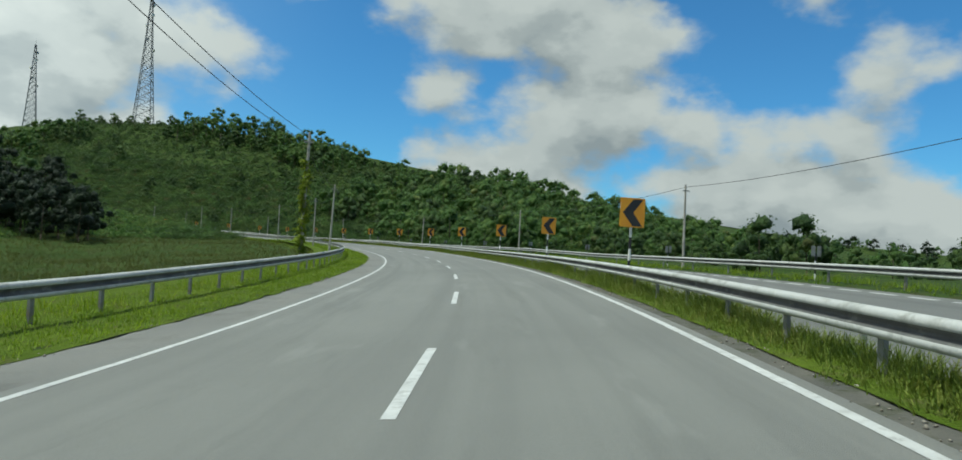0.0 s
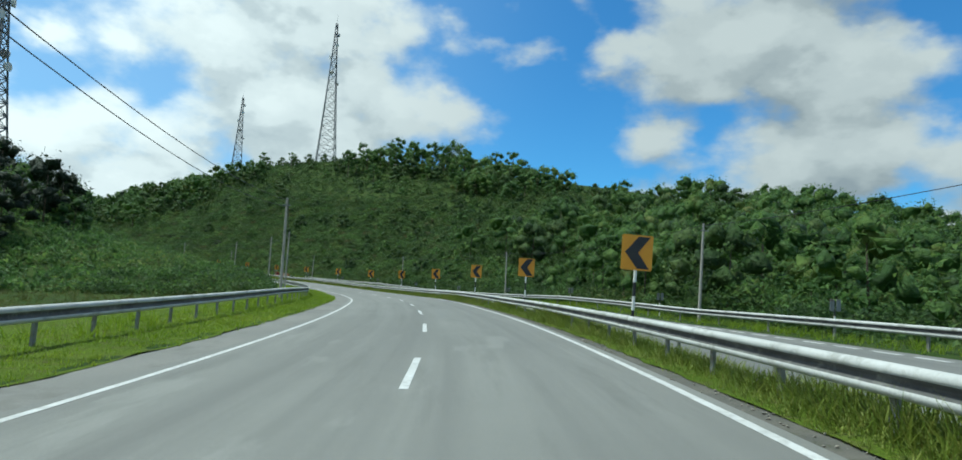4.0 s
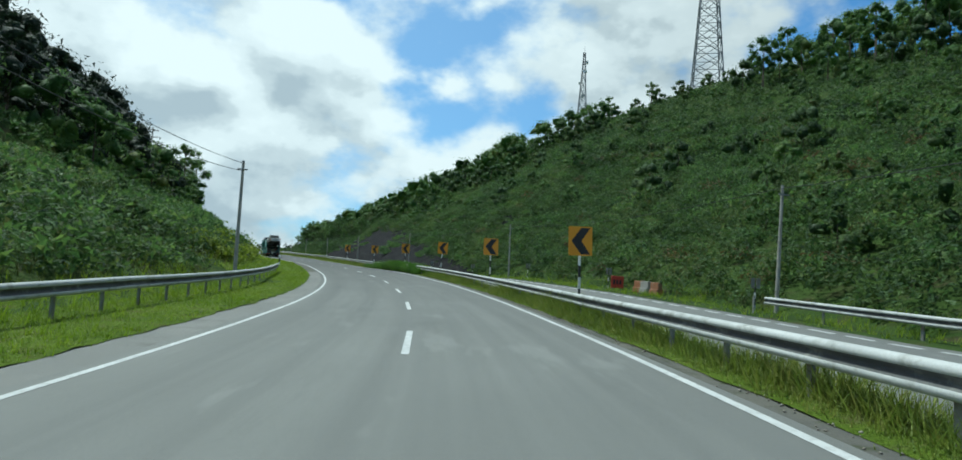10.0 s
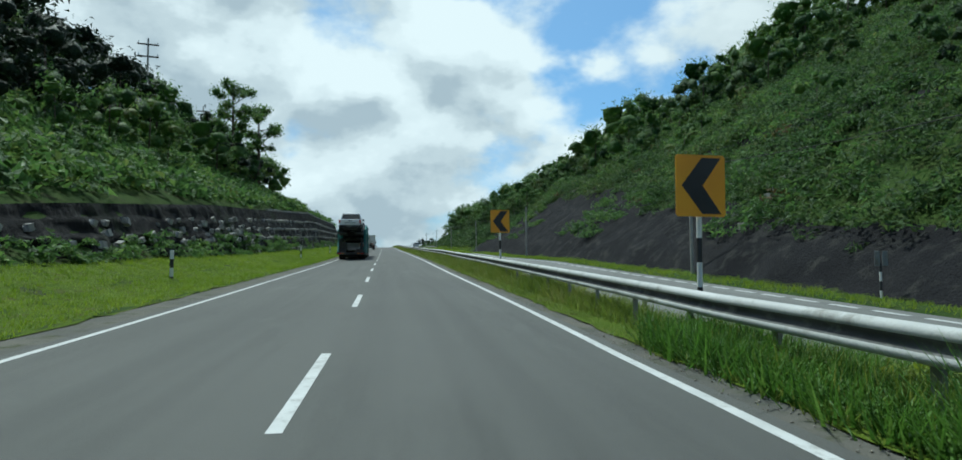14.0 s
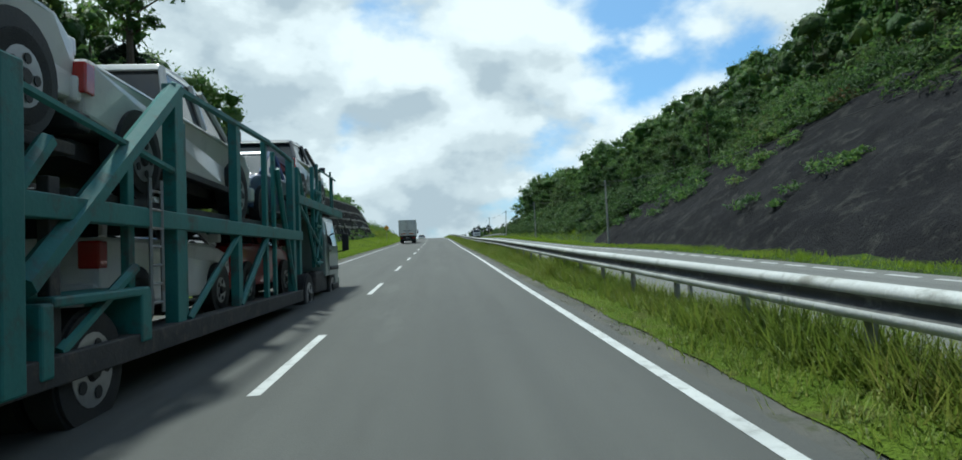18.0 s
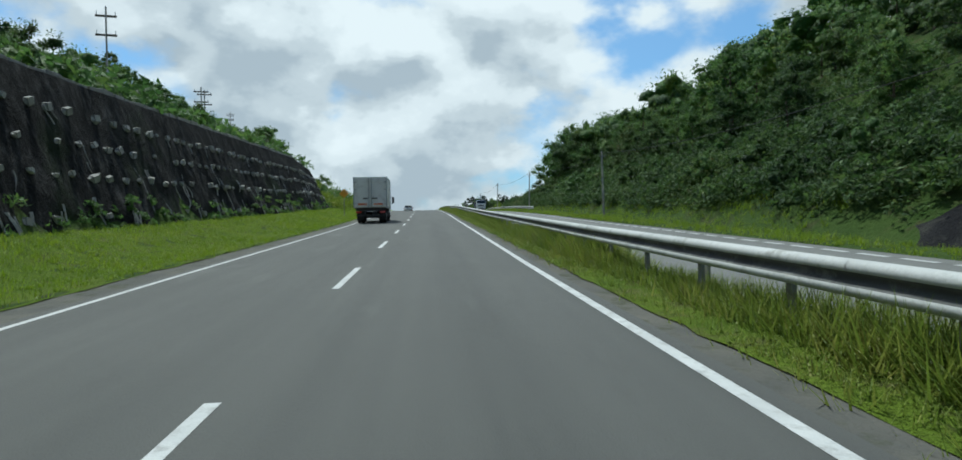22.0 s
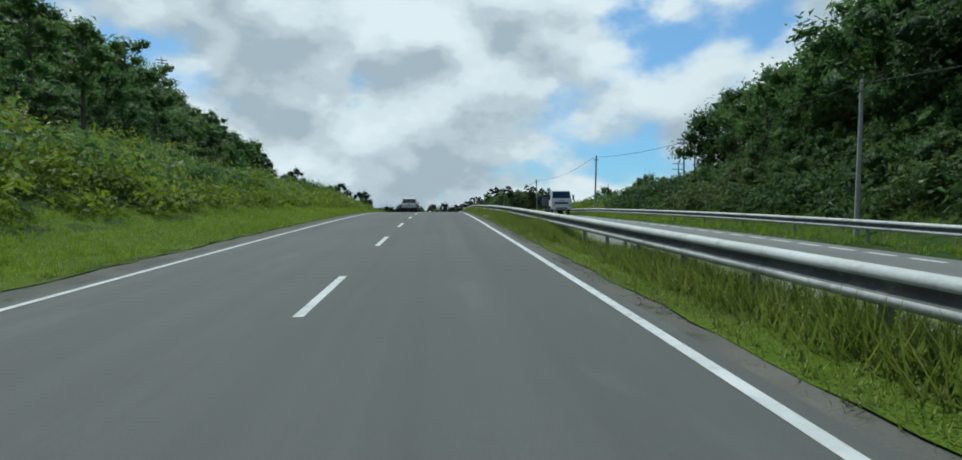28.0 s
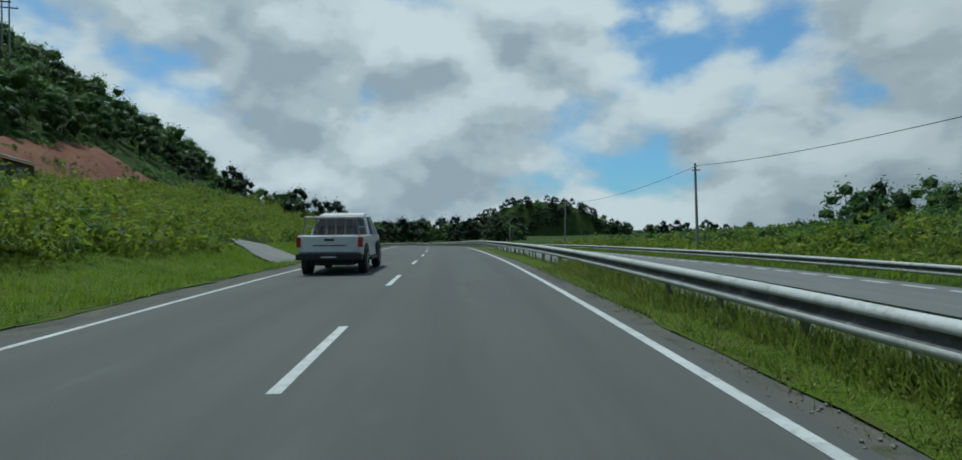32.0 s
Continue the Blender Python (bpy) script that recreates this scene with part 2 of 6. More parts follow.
def carriageway(name, pale, dark, track, darker=None):
    """Asphalt: the map carries metres along and across, for wheel tracks, patches, cracks and coarse grain; darker =
    (from, to, tone) scales the colour down between two places along the road.
    """
    m, n, l, p = tree_of(name)
    uv = n.new("ShaderNodeUVMap").outputs[0]
    pos = n.new("ShaderNodeNewGeometry").outputs["Position"]

    def stretched(x, y):
        q = n.new("ShaderNodeVectorMath")
        q.operation = "MULTIPLY"
        l.new(uv, q.inputs[0])
        q.inputs[1].default_value = (x, y, 1)
        return q.outputs[0]

    def half(v, k):
        q = n.new("ShaderNodeMath")
        q.operation = "MULTIPLY"
        l.new(v, q.inputs[0])
        q.inputs[1].default_value = k
        return q.outputs[0]

    col = mixed(n, l, noise_of(n, l, pos, 0.15, 5.0, 0.6), pale, dark)
    col = mixed(n, l, half(noise_of(n, l, stretched(0.02, 1.3), 1.0, 3.0, 0.6, 0.42, 0.68), 0.75), col, track)
    col = mixed(n, l, half(noise_of(n, l, stretched(0.25, 2.0), 0.6, 6.0, 0.7, 0.55, 0.72), 0.5), col, tuple(v * 0.62 for v in dark))
    col = mixed(n, l, half(noise_of(n, l, stretched(0.12, 0.5), 1.7, 4.0, 0.6, 0.60, 0.66), 0.35), col, tuple(v * 1.35 for v in pale))
    grain = noise_of(n, l, pos, 55.0, 3.0, 0.75, 0.25, 0.75)
    col = mixed(n, l, half(grain, 0.4), col, tuple(v * 0.5 for v in dark))
    w = n.new("ShaderNodeTexVoronoi")
    w.feature = "DISTANCE_TO_EDGE"
    w.inputs["Scale"].default_value = 0.33
    l.new(pos, w.inputs["Vector"])
    line = n.new("ShaderNodeMapRange")
    line.inputs["From Min"].default_value, line.inputs["From Max"].default_value = 0.005, 0.002
    l.new(w.outputs["Distance"], line.inputs["Value"])
    both = n.new("ShaderNodeMath")
    both.operation = "MULTIPLY"
    l.new(line.outputs[0], both.inputs[0])
    l.new(half(noise_of(n, l, pos, 0.08, 3.0, 0.6, 0.58, 0.68), 0.2), both.inputs[1])
    col = mixed(n, l, both.outputs[0], col, (0.03, 0.03, 0.03))
    if darker:
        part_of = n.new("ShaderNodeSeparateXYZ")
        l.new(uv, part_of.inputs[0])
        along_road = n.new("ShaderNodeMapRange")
        along_road.inputs["From Min"].default_value, along_road.inputs["From Max"].default_value = darker[0], darker[1]
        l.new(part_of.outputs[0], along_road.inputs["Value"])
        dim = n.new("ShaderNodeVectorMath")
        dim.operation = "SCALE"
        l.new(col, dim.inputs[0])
        dim.inputs["Scale"].default_value = darker[2]
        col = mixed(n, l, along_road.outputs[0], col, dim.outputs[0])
    l.new(col, p.inputs["Base Color"])
    p.inputs["Roughness"].default_value, p.inputs["Specular IOR Level"].default_value = 0.78, 0.4
    bn = n.new("ShaderNodeBump")
    bn.inputs["Strength"].default_value, bn.inputs["Distance"].default_value = 0.5, 0.01
    l.new(grain, bn.inputs["Height"])
    l.new(bn.outputs[0], p.inputs["Normal"])
    return m


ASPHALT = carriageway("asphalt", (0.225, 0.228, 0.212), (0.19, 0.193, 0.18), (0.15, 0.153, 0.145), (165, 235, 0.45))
OLD_ASPHALT = carriageway("old_asphalt", (0.19, 0.192, 0.183), (0.155, 0.158, 0.15), (0.12, 0.122, 0.116))
SHOULDER = surface("shoulder_asphalt", (0.18, 0.18, 0.168), (0.22, 0.217, 0.20), 0.3, 45.0, 0.9, bump=0.6, grain=0.4, dirt=(0.13, 0.128, 0.115))
PAINT = surface("road_paint", (0.60, 0.61, 0.60), (0.48, 0.49, 0.48), 2.0, 50.0, 0.75, bump=0.3, grain=0.35, dirt=(0.30, 0.30, 0.29))
EARTH = surface("grassy_earth", (0.035, 0.065, 0.014), (0.06, 0.095, 0.022), 0.25, 6.0, 0.95, bump=1.0, grain=0.5, dirt=(0.06, 0.055, 0.028), depth=0.06, spec=0.1)
CLAY = surface("red_clay", (0.20, 0.065, 0.032), (0.27, 0.12, 0.07), 0.4, 8.0, 0.95, bump=1.0, grain=0.4, depth=0.05)
DIRTY = surface("dirty_shoulder", (0.10, 0.10, 0.092), (0.15, 0.142, 0.12), 0.9, 30.0, 0.95, bump=0.8, grain=0.4, dirt=(0.05, 0.06, 0.025), spec=0.2)
ROCK = surface("dark_rock", (0.055, 0.055, 0.058), (0.11, 0.105, 0.10), 0.6, 5.0, 0.85, bump=1.0, grain=0.5, dirt=(0.17, 0.16, 0.15), depth=0.08)
NETTING = surface("slope_netting", (0.012, 0.012, 0.014), (0.026, 0.026, 0.028), 0.35, 9.0, 0.95, bump=1.0, grain=0.5, dirt=(0.05, 0.05, 0.045), depth=0.05, spec=0.1)
CONCRETE = surface("concrete", (0.36, 0.35, 0.32), (0.28, 0.27, 0.25), 0.8, 30.0, 0.9, bump=0.4, dirt=(0.18, 0.17, 0.14))
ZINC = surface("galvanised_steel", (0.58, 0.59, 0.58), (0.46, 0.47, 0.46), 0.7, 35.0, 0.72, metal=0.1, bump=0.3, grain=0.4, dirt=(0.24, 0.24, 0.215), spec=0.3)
# stained steel for the beam's valley, its shade put into the dark colour
SHADED_STEEL = surface("shaded_steel", (0.15, 0.152, 0.15), (0.09, 0.092, 0.09), 1.2, 30.0, 0.75, metal=0.3, bump=0.1, grain=0.3, dirt=(0.26, 0.26, 0.24))
POST = surface("steel_post", (0.32, 0.33, 0.33), (0.22, 0.22, 0.21), 1.5, 30.0, 0.6, metal=0.5, bump=0.1, dirt=(0.2, 0.15, 0.1))
WHITE = surface("white_paint", (0.78, 0.78, 0.75), (0.66, 0.66, 0.63), 2.0, 40.0, 0.5, bump=0.1, grain=0.1)
BLACK = surface("black_paint", (0.015, 0.015, 0.018), (0.03, 0.03, 0.032), 2.0, 40.0, 0.5, bump=0.1, grain=0.1)
AMBER = surface("amber_sheeting", (0.78, 0.36, 0.02), (0.70, 0.29, 0.02), 1.2, 30.0, 0.45, bump=0.05, grain=0.1)
BARK = surface("bark", (0.10, 0.075, 0.05), (0.16, 0.13, 0.10), 1.5, 14.0, 0.95, bump=1.0, grain=0.4, depth=0.03)
WOOD_POLE = surface("pole_concrete", (0.42, 0.40, 0.36), (0.33, 0.31, 0.28), 1.0, 20.0, 0.85, bump=0.3, dirt=(0.2, 0.2, 0.17))
WIRE = surface("cable", (0.02, 0.02, 0.022), (0.03, 0.03, 0.03), 2.0, 20.0, 0.7, bump=0.0)
LATTICE = surface("lattice_steel", (0.24, 0.25, 0.26), (0.17, 0.18, 0.19), 0.4, 10.0, 0.55, metal=0.4, bump=0.0)
RED = surface("red_paint", (0.50, 0.05, 0.03), (0.42, 0.05, 0.03), 1.0, 30.0, 0.5, bump=0.1)
LEAF_HILL = leaf("hill_shrub_leaf", (0.028, 0.06, 0.02), (0.054, 0.108, 0.032), (0.092, 0.165, 0.046), (0.145, 0.22, 0.058), (0.19, 0.155, 0.06), glow=0.42, mottle=0.5)
LEAF_TREE = leaf("tree_leaf", (0.042, 0.094, 0.027), (0.076, 0.155, 0.042), (0.125, 0.235, 0.06), (0.19, 0.30, 0.07), (0.28, 0.29, 0.09), glow=0.45)
LEAF_DRY = leaf("dry_leaf", (0.10, 0.075, 0.03), (0.16, 0.11, 0.045), (0.20, 0.16, 0.06))
# near-black greens: the shade on backlit trees is put into the leaf colour
LEAF_SHADED = leaf("shaded_tree_leaf", (0.010, 0.022, 0.010), (0.018, 0.036, 0.014), (0.03, 0.055, 0.02), glow=0.2)
LEAF_BRIGHT = leaf("bright_bush_leaf", (0.10, 0.155, 0.018), (0.20, 0.28, 0.03), (0.31, 0.40, 0.042), (0.42, 0.41, 0.07), glow=0.45, patchy=0.06, mottle=0.45)
GRASS = leaf("grass_blade", (0.13, 0.21, 0.012), (0.20, 0.31, 0.018), (0.27, 0.38, 0.025), (0.35, 0.38, 0.05), glow=0.42, patchy=0.05, mottle=0.2)
ROUGH = leaf("rough_grass_blade", (0.12, 0.18, 0.03), (0.19, 0.27, 0.04), (0.27, 0.32, 0.06), (0.36, 0.33, 0.10), glow=0.4, patchy=0.08, mottle=0.3)


# ------------------------------------------------------------------ the road's line
# every 20 m from -60 m on: curvature (1/1000 m, to the left), grade, crossfall
START, STEP = -60.0, 20.0
CURVE = [5.101, 4.993, 4.825, 4.533, 5.211, 5.171, 5.172, 3.773, 6.567, 4.985, 6.015, 3.993, 5.653, 4.997, 4.437, 2.787, -0.429, 0.056, 0.121, 0.148, -0.152, 0.215, 0.212, 0.570, -0.351, -0.103, -0.113, 0.721, 1.525, 1.000, 1.000, 1.000, 1.000, 9.000, 9.000, 9.000, 9.000, 9.000, 9.000, 9.000, 9.000]
GRADE = [0.00600, 0.00615, 0.01843, 0.01157, 0.01181, 0.01356, 0.01564, 0.01049, 0.00123, 0.00980, 0.01739, 0.01924, 0.02328, 0.03216, 0.03428, 0.03017, 0.03050, 0.03224, 0.03060, 0.03228, 0.03200, 0.03289, 0.03829, 0.03341, 0.02970, 0.01879, -0.00206, -0.01777, -0.01817, -0.03000, -0.03000, -0.03000, -0.03000, -0.03000, -0.03000, -0.03000, -0.03000, -0.03000, -0.03000, -0.03000, -0.03000]
CROSS = [0.0460, 0.0575, 0.0694, 0.0611, 0.0505, 0.0560, 0.0392, 0.0266, 0.0430, 0.0266, 0.0172, 0.0345, 0.0214, 0.0387, 0.0383, -0.0042, 0.0116, 0.0292, 0.0209, 0.0259, 0.0117, 0.0130, 0.0098, 0.0088, 0.0062, 0.0019, 0.0084, 0.0064, 0.0024, 0.0015, 0.0009, 0.0005, 0.0003, 0.0002, 0.0001, 0.0001, 0.0000, 0.0000, 0.0000, 0.0000, 0.0000]
HEADING = -0.0721
S = np.arange(START, 741.0, 1.0)
KNOT = START + STEP * np.arange(len(CURVE))
bend = np.interp(S, KNOT, CURVE) / 1000
psi = np.cumsum(bend) - bend[0]
psi += HEADING - np.interp(0, S, psi)
RX, RY, RZ = np.cumsum(-np.sin(psi)), np.cumsum(np.cos(psi)), np.cumsum(np.interp(S, KNOT, GRADE))
RX, RY, RZ = (a - np.interp(0, S, a) for a in (RX, RY, RZ))
FALL = np.interp(S, KNOT, CROSS)
OPP = -0.35  # the other carriageway lies lower


def at(s, u, z=0.0):
    """World places for s metres along the road and u metres to the right of its middle, z above the road's middle line."""
    s, u, z = np.broadcast_arrays(np.asarray(s, float), np.asarray(u, float), np.asarray(z, float))
    a = np.interp(s, S, psi)
    e = np.where(s < S[0], s - S[0], np.where(s > S[-1], s - S[-1], 0.0))
    return np.stack([np.interp(s, S, RX) + u * np.cos(a) - e * np.sin(a), np.interp(s, S, RY) + u * np.sin(a) + e * np.cos(a), np.interp(s, S, RZ) + z], -1)


def turn_at(s):
    return math.degrees(float(np.interp(s, S, psi)))


def smooth(x):
    x = np.clip(x, 0, 1)
    return x * x * (3 - 2 * x)


def paved(s, u):
    """Height of the road plane over the middle line."""
    return np.interp(s, S, FALL) * np.clip(u, -6.0, 15.0) + OPP * smooth((u - 4.9) / 1.2)


WALL_S, WALL_TOP = [228, 236, 246, 258, 279, 298, 336, 352, 390, 399, 404], [0.7, 1.2, 1.9, 2.85, 4.15, 4.7, 6.05, 5.9, 5.7, 4.85, 1.0]


def wavy(s, u, size, seed):
    """A cheap smooth noise of about -1 to 1."""
    out = 0
    for k, (p, q, r) in enumerate(((1.0, 0.7, 0.3), (-0.6, 1.1, 1.9), (1.7, -1.3, 4.1), (2.3, 2.1, 2.7))):
        out = out + np.sin((p * s + q * u) / size + r * (seed + 1) + 1.3 * np.sin((q * s - p * u) / size * 0.7 + seed)) / (1 + 0.5 * k)
    return out / 2.6


def verge_edge(s):
    """Where the left shoulder gives way to grass, in u."""
    return np.interp(s, [-60, 60, 120, 205, 235, 700], [-4.85, -4.7, -4.6, -4.5, -4.4, -4.4])


def ground(s, u):
    """Height of the ground over the road's middle line."""
    s, u = np.broadcast_arrays(np.asarray(s, float), np.asarray(u, float))
    base = paved(s, u)
    d = -u
    # left: verge, then a basin, a hillside, a cut wall, a bank
    hill = np.interp(s, [-60, 60, 110, 140, 180, 230, 300, 400, 430, 480, 520, 560, 640, 740], [-3, -3, -1, 4, 7, 11, 14, 12, 7, 5, 6, 9, 9, 6])
    rise = np.interp(s, [-60, 100, 140, 180, 400, 440, 490, 530, 740], [0.02, 0.05, 0.3, 0.6, 0.6, 0.55, 0.5, 0.7, 0.4])
    left = hill * np.clip((d - 8) / 27, 0, 1) ** np.interp(s, [100, 140, 600], [0.6, 1.0, 1.0]) + rise * np.clip(d - 35, 0, 60)
    top = np.interp(s, WALL_S, WALL_TOP)
    cut = np.where((s > 228) & (s < 404), 1.0, 0.0)
    foot = 0.7 * smooth((d - 5.5) / 4)
    face = foot + (top - 0.7) * np.clip((d - 9.5) / 1.9, 0, 1) + np.interp(s, [325, 350], [0.55, 0.22]) * np.clip(d - 11.4, 0, 60)
    left = np.where(cut > 0, np.where(top > 0.75, face, left), left + 0.35 * smooth((d - 5.5) / 3) * (s > 200))
    left = left + wavy(s, u, 9.0, 1) * 0.5 * np.clip((d - 9) / 12, 0, 1) * np.where(cut > 0, np.clip((d - 13) / 8, 0, 1), 1)
    # right: the other carriageway, then the long hill
    far = np.interp(s, [-60, 20, 46, 80, 115, 168, 215, 255, 330, 400, 452, 478, 520, 600, 740], [-5, -5, -4, -1, 9, 26.5, 38.5, 47, 47.5, 40, 18, 9, 1, -3, -3])
    e = u - 16
    right = far * np.clip(e / 79, 0, 1) ** 0.9 + np.clip(far, 0, 20) * 0.25 * smooth((e - 79) / 40)
    shelf = np.interp(s, [232, 250, 335, 352], [0, 1, 1, 0])
    right = np.maximum(right, shelf * np.clip((u - 17.5) * 0.95, 0, 9.5))
    right = right + wavy(s, u, 11.0, 2) * 1.2 * np.clip((e - 4) / 25, 0, 1)
    z = base + np.where(u < -5.5, left, 0) + np.where(u > 15, right, 0)
    # the strip between the two carriageways and the verges
    z = z - 0.12 * smooth((u - 3.9) / 0.5) * smooth((6.4 - u) / 0.4) + 0.02
    inside = ((u > verge_edge(s) - 0.05) & (u < 4.1)) | ((u > 6.3) & (u < 13.7))
    return np.where(inside, base - 0.15, z)


def track_u(s):
    """Middle of the side track that leaves the road on the left."""
    return np.interp(s, [474, 477, 485.4, 494.1, 513], [-3.5, -4.9, -8.8, -14.0, -22.7])


def on_track(s, u, half=1.5):
    return (s > 475) & (s < 489) & (np.abs(u - track_u(s)) < half) & (u < -5)


def mesh_of(name, verts, faces, material, smooth_faces=False):
    me = bpy.data.meshes.new(name)
    verts, faces = np.asarray(verts, np.float32), np.asarray(faces, np.int32)
    k = faces.shape[1]
    me.vertices.add(len(verts))
    me.vertices.foreach_set("co", verts.ravel())
    me.loops.add(faces.size)
    me.loops.foreach_set("vertex_index", faces.ravel())
    me.polygons.add(len(faces))
    me.polygons.foreach_set("loop_start", np.arange(0, faces.size, k, dtype=np.int32))
    me.polygons.foreach_set("loop_total", np.full(len(faces), k, np.int32))
    if smooth_faces:
        me.polygons.foreach_set("use_smooth", np.ones(len(faces), bool))
    me.materials.append(material)
    me.update(calc_edges=True)
    return me


def grid_faces(n, m, flip=False):
    i, j = np.meshgrid(np.arange(n - 1), np.arange(m - 1), indexing="ij")
    a = (i * m + j).ravel()
    f = np.stack([a, a + 1, a + m + 1, a + m], 1)
    return f[:, ::-1] if flip else f


def sheet(name, ss, us, height, material, smooth_faces=True):
    """A strip over the road's own plan: rows along ss, columns across us."""
    s, u = np.meshgrid(ss, us, indexing="ij")
    faces = grid_faces(len(ss), len(us), True)
    me = mesh_of(name, at(s, u, height(s, u)).reshape(-1, 3), faces, material, smooth_faces)
    layer = me.uv_layers.new(name="map")
    layer.data.foreach_set("uv", np.stack([s, u], -1).reshape(-1, 2)[faces.ravel()].astype(np.float32).ravel())
    return new(name, me)


def part(name, bm, material, parent=None, label="", shade=False):
    me = bpy.data.meshes.new(name)
    if shade:
        for f in bm.faces:
            f.smooth = True
    bm.to_mesh(me)
    bm.free()
    for m in material if isinstance(material, (list, tuple)) else [material]:
        me.materials.append(m)
    ob = new(name, me)
    if parent:
        ob.parent = parent
    if label:
        ob["label"] = label
    return ob


def child(name, me, parent, m=None, label=""):
    ob = new(name, me)
    ob.parent = parent
    if m is not None:
        ob.matrix_basis = m
    if label:
        ob["label"] = label
    return ob


def box(bm, x0, x1, y0, y1, z0, z1, bevel=0.0):
    made = bmesh.ops.create_cube(bm, size=1.0, matrix=Matrix.Translation(((x0 + x1) / 2, (y0 + y1) / 2, (z0 + z1) / 2)) @ Matrix.Diagonal((abs(x1 - x0), abs(y1 - y0), abs(z1 - z0), 1)))
    if bevel:
        edges = {e for v in made["verts"] for e in v.link_edges}
        bmesh.ops.bevel(bm, geom=list(edges), offset=bevel, segments=2, affect="EDGES", profile=0.5)
    return bm


def rod(bm, a, b, r0, r1=None, seg=8):
    a, b = Vector(a), Vector(b)
    way = b - a
    m = Matrix.Translation((a + b) / 2) @ way.to_track_quat("Z", "Y").to_matrix().to_4x4()
    bmesh.ops.create_cone(bm, cap_ends=True, segments=seg, radius1=r0, radius2=r0 if r1 is None else r1, depth=way.length, matrix=m)
    return bm


def fresh():
    return bmesh.new()


def place(s, u, z=None, spin=0.0):
    """A pose on the ground at (s, u), its +y along the road."""
    s, u = float(s), float(u)
    h = float(ground(s, u)) if z is None else z
    x, y, q = at(s, u, h)
    return pose(x, y, q, 0, 0, turn_at(s) + spin)


# ------------------------------------------------------------------ ground and carriageways
across = np.concatenate([np.arange(-130, -40, 6.0), np.arange(-40, -16, 2.0), np.arange(-16, -7, 0.75), [-6.6, -6.0, -5.4, -5.1, -4.8, -4.5, -4.2, -3.9], [-3, 0, 3.6], [4.05, 4.4, 4.8, 5.2, 5.6, 6.0, 6.35], [8, 10, 12],
                         [13.65, 14.1, 15, 16, 17], np.arange(18, 34, 2.0), np.arange(34, 100, 4.0), np.arange(100, 301, 20.0)])
along = np.arange(-120, 741, 3.0)
gs, gu = np.meshgrid(along, across, indexing="ij")
gv = at(gs, gu, ground(gs, gu))
n_a, n_c = len(along), len(across)
gv = gv.reshape(-1, 3)
gf = grid_faces(n_a, n_c, True)
# the apron: a wide skirt round the strip, out to the horizon
rim = np.concatenate([np.arange(n_c), np.arange(1, n_a) * n_c + n_c - 1, (n_a - 1) * n_c + np.arange(n_c - 2, -1, -1), np.arange(n_a - 2, 0, -1) * n_c])
mid = np.array([-130.0, 250.0])
outer = []
for k, reach in enumerate((900.0, 2600.0)):
    w = gv[rim, :2] - mid
    w = w / np.linalg.norm(w, axis=1, keepdims=True) * reach
    outer.append(np.concatenate([mid + w, np.full((len(rim), 1), (-6.0, -10.0)[k])], 1))
skirt, base0 = [], len(gv)
ring = [rim, base0 + np.arange(len(rim)), base0 + len(rim) + np.arange(len(rim))]
for a, b in ((0, 1), (1, 2)):
    nxt = np.roll(np.arange(len(rim)), -1)
    skirt.append(np.stack([ring[a], ring[b], ring[b][nxt], ring[a][nxt]], 1))
earth = new("ground", mesh_of("ground", np.concatenate([gv] + outer), np.concatenate([gf] + skirt), EARTH, True))
tagged(earth, "grassy roadside ground with green hillsides", "ground", kind="structure")

main_s = np.arange(-60, 741, 2.0)
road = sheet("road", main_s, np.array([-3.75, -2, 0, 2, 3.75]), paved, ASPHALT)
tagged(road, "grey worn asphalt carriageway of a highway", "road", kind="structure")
def strip(name, ss, near, far, cols, height, material):
    """A strip whose two edges are given, in u, for every place along the road."""
    q = np.linspace(0, 1, cols)[None, :]
    s = np.repeat(ss[:, None], cols, 1)
    u = near(ss)[:, None] * (1 - q) + far(ss)[:, None] * q
    me = mesh_of(name, at(s, u, height(s, u)).reshape(-1, 3), grid_faces(len(ss), cols, float(u[0, -1]) > float(u[0, 0])), material, True)
    return new(name, me)


def const(v):
    return lambda s: np.full(len(s), v)


def ragged(s):
    return verge_edge(s) + 0.09 * wavy(s * 2, 0 * s, 0.9, 3) + 0.05 * wavy(s * 7, 0 * s, 0.9, 4)


for nm, near, far, mat, rows in (("shoulder_left", const(-3.75), lambda s: verge_edge(s) - 0.2, SHOULDER, np.arange(-60, 219, 2.0)), ("shoulder_left_uphill", const(-3.75), lambda s: verge_edge(s) - 0.2, DIRTY, np.arange(218, 741, 2.0)), ("shoulder_right", const(3.75), const(4.1), DIRTY, main_s)):
    sh = strip(nm, rows, near, far, 3, lambda s, u: paved(s, u) - 0.004, mat)
    tagged(sh, "dusty asphalt road shoulder", "shoulder", kind="structure")
other = sheet("road_opposite", main_s, np.array([6.3, 8, 10, 12, 13.7]), paved, OLD_ASPHALT)
tagged(other, "grey asphalt carriageway for oncoming traffic", "road", kind="structure")

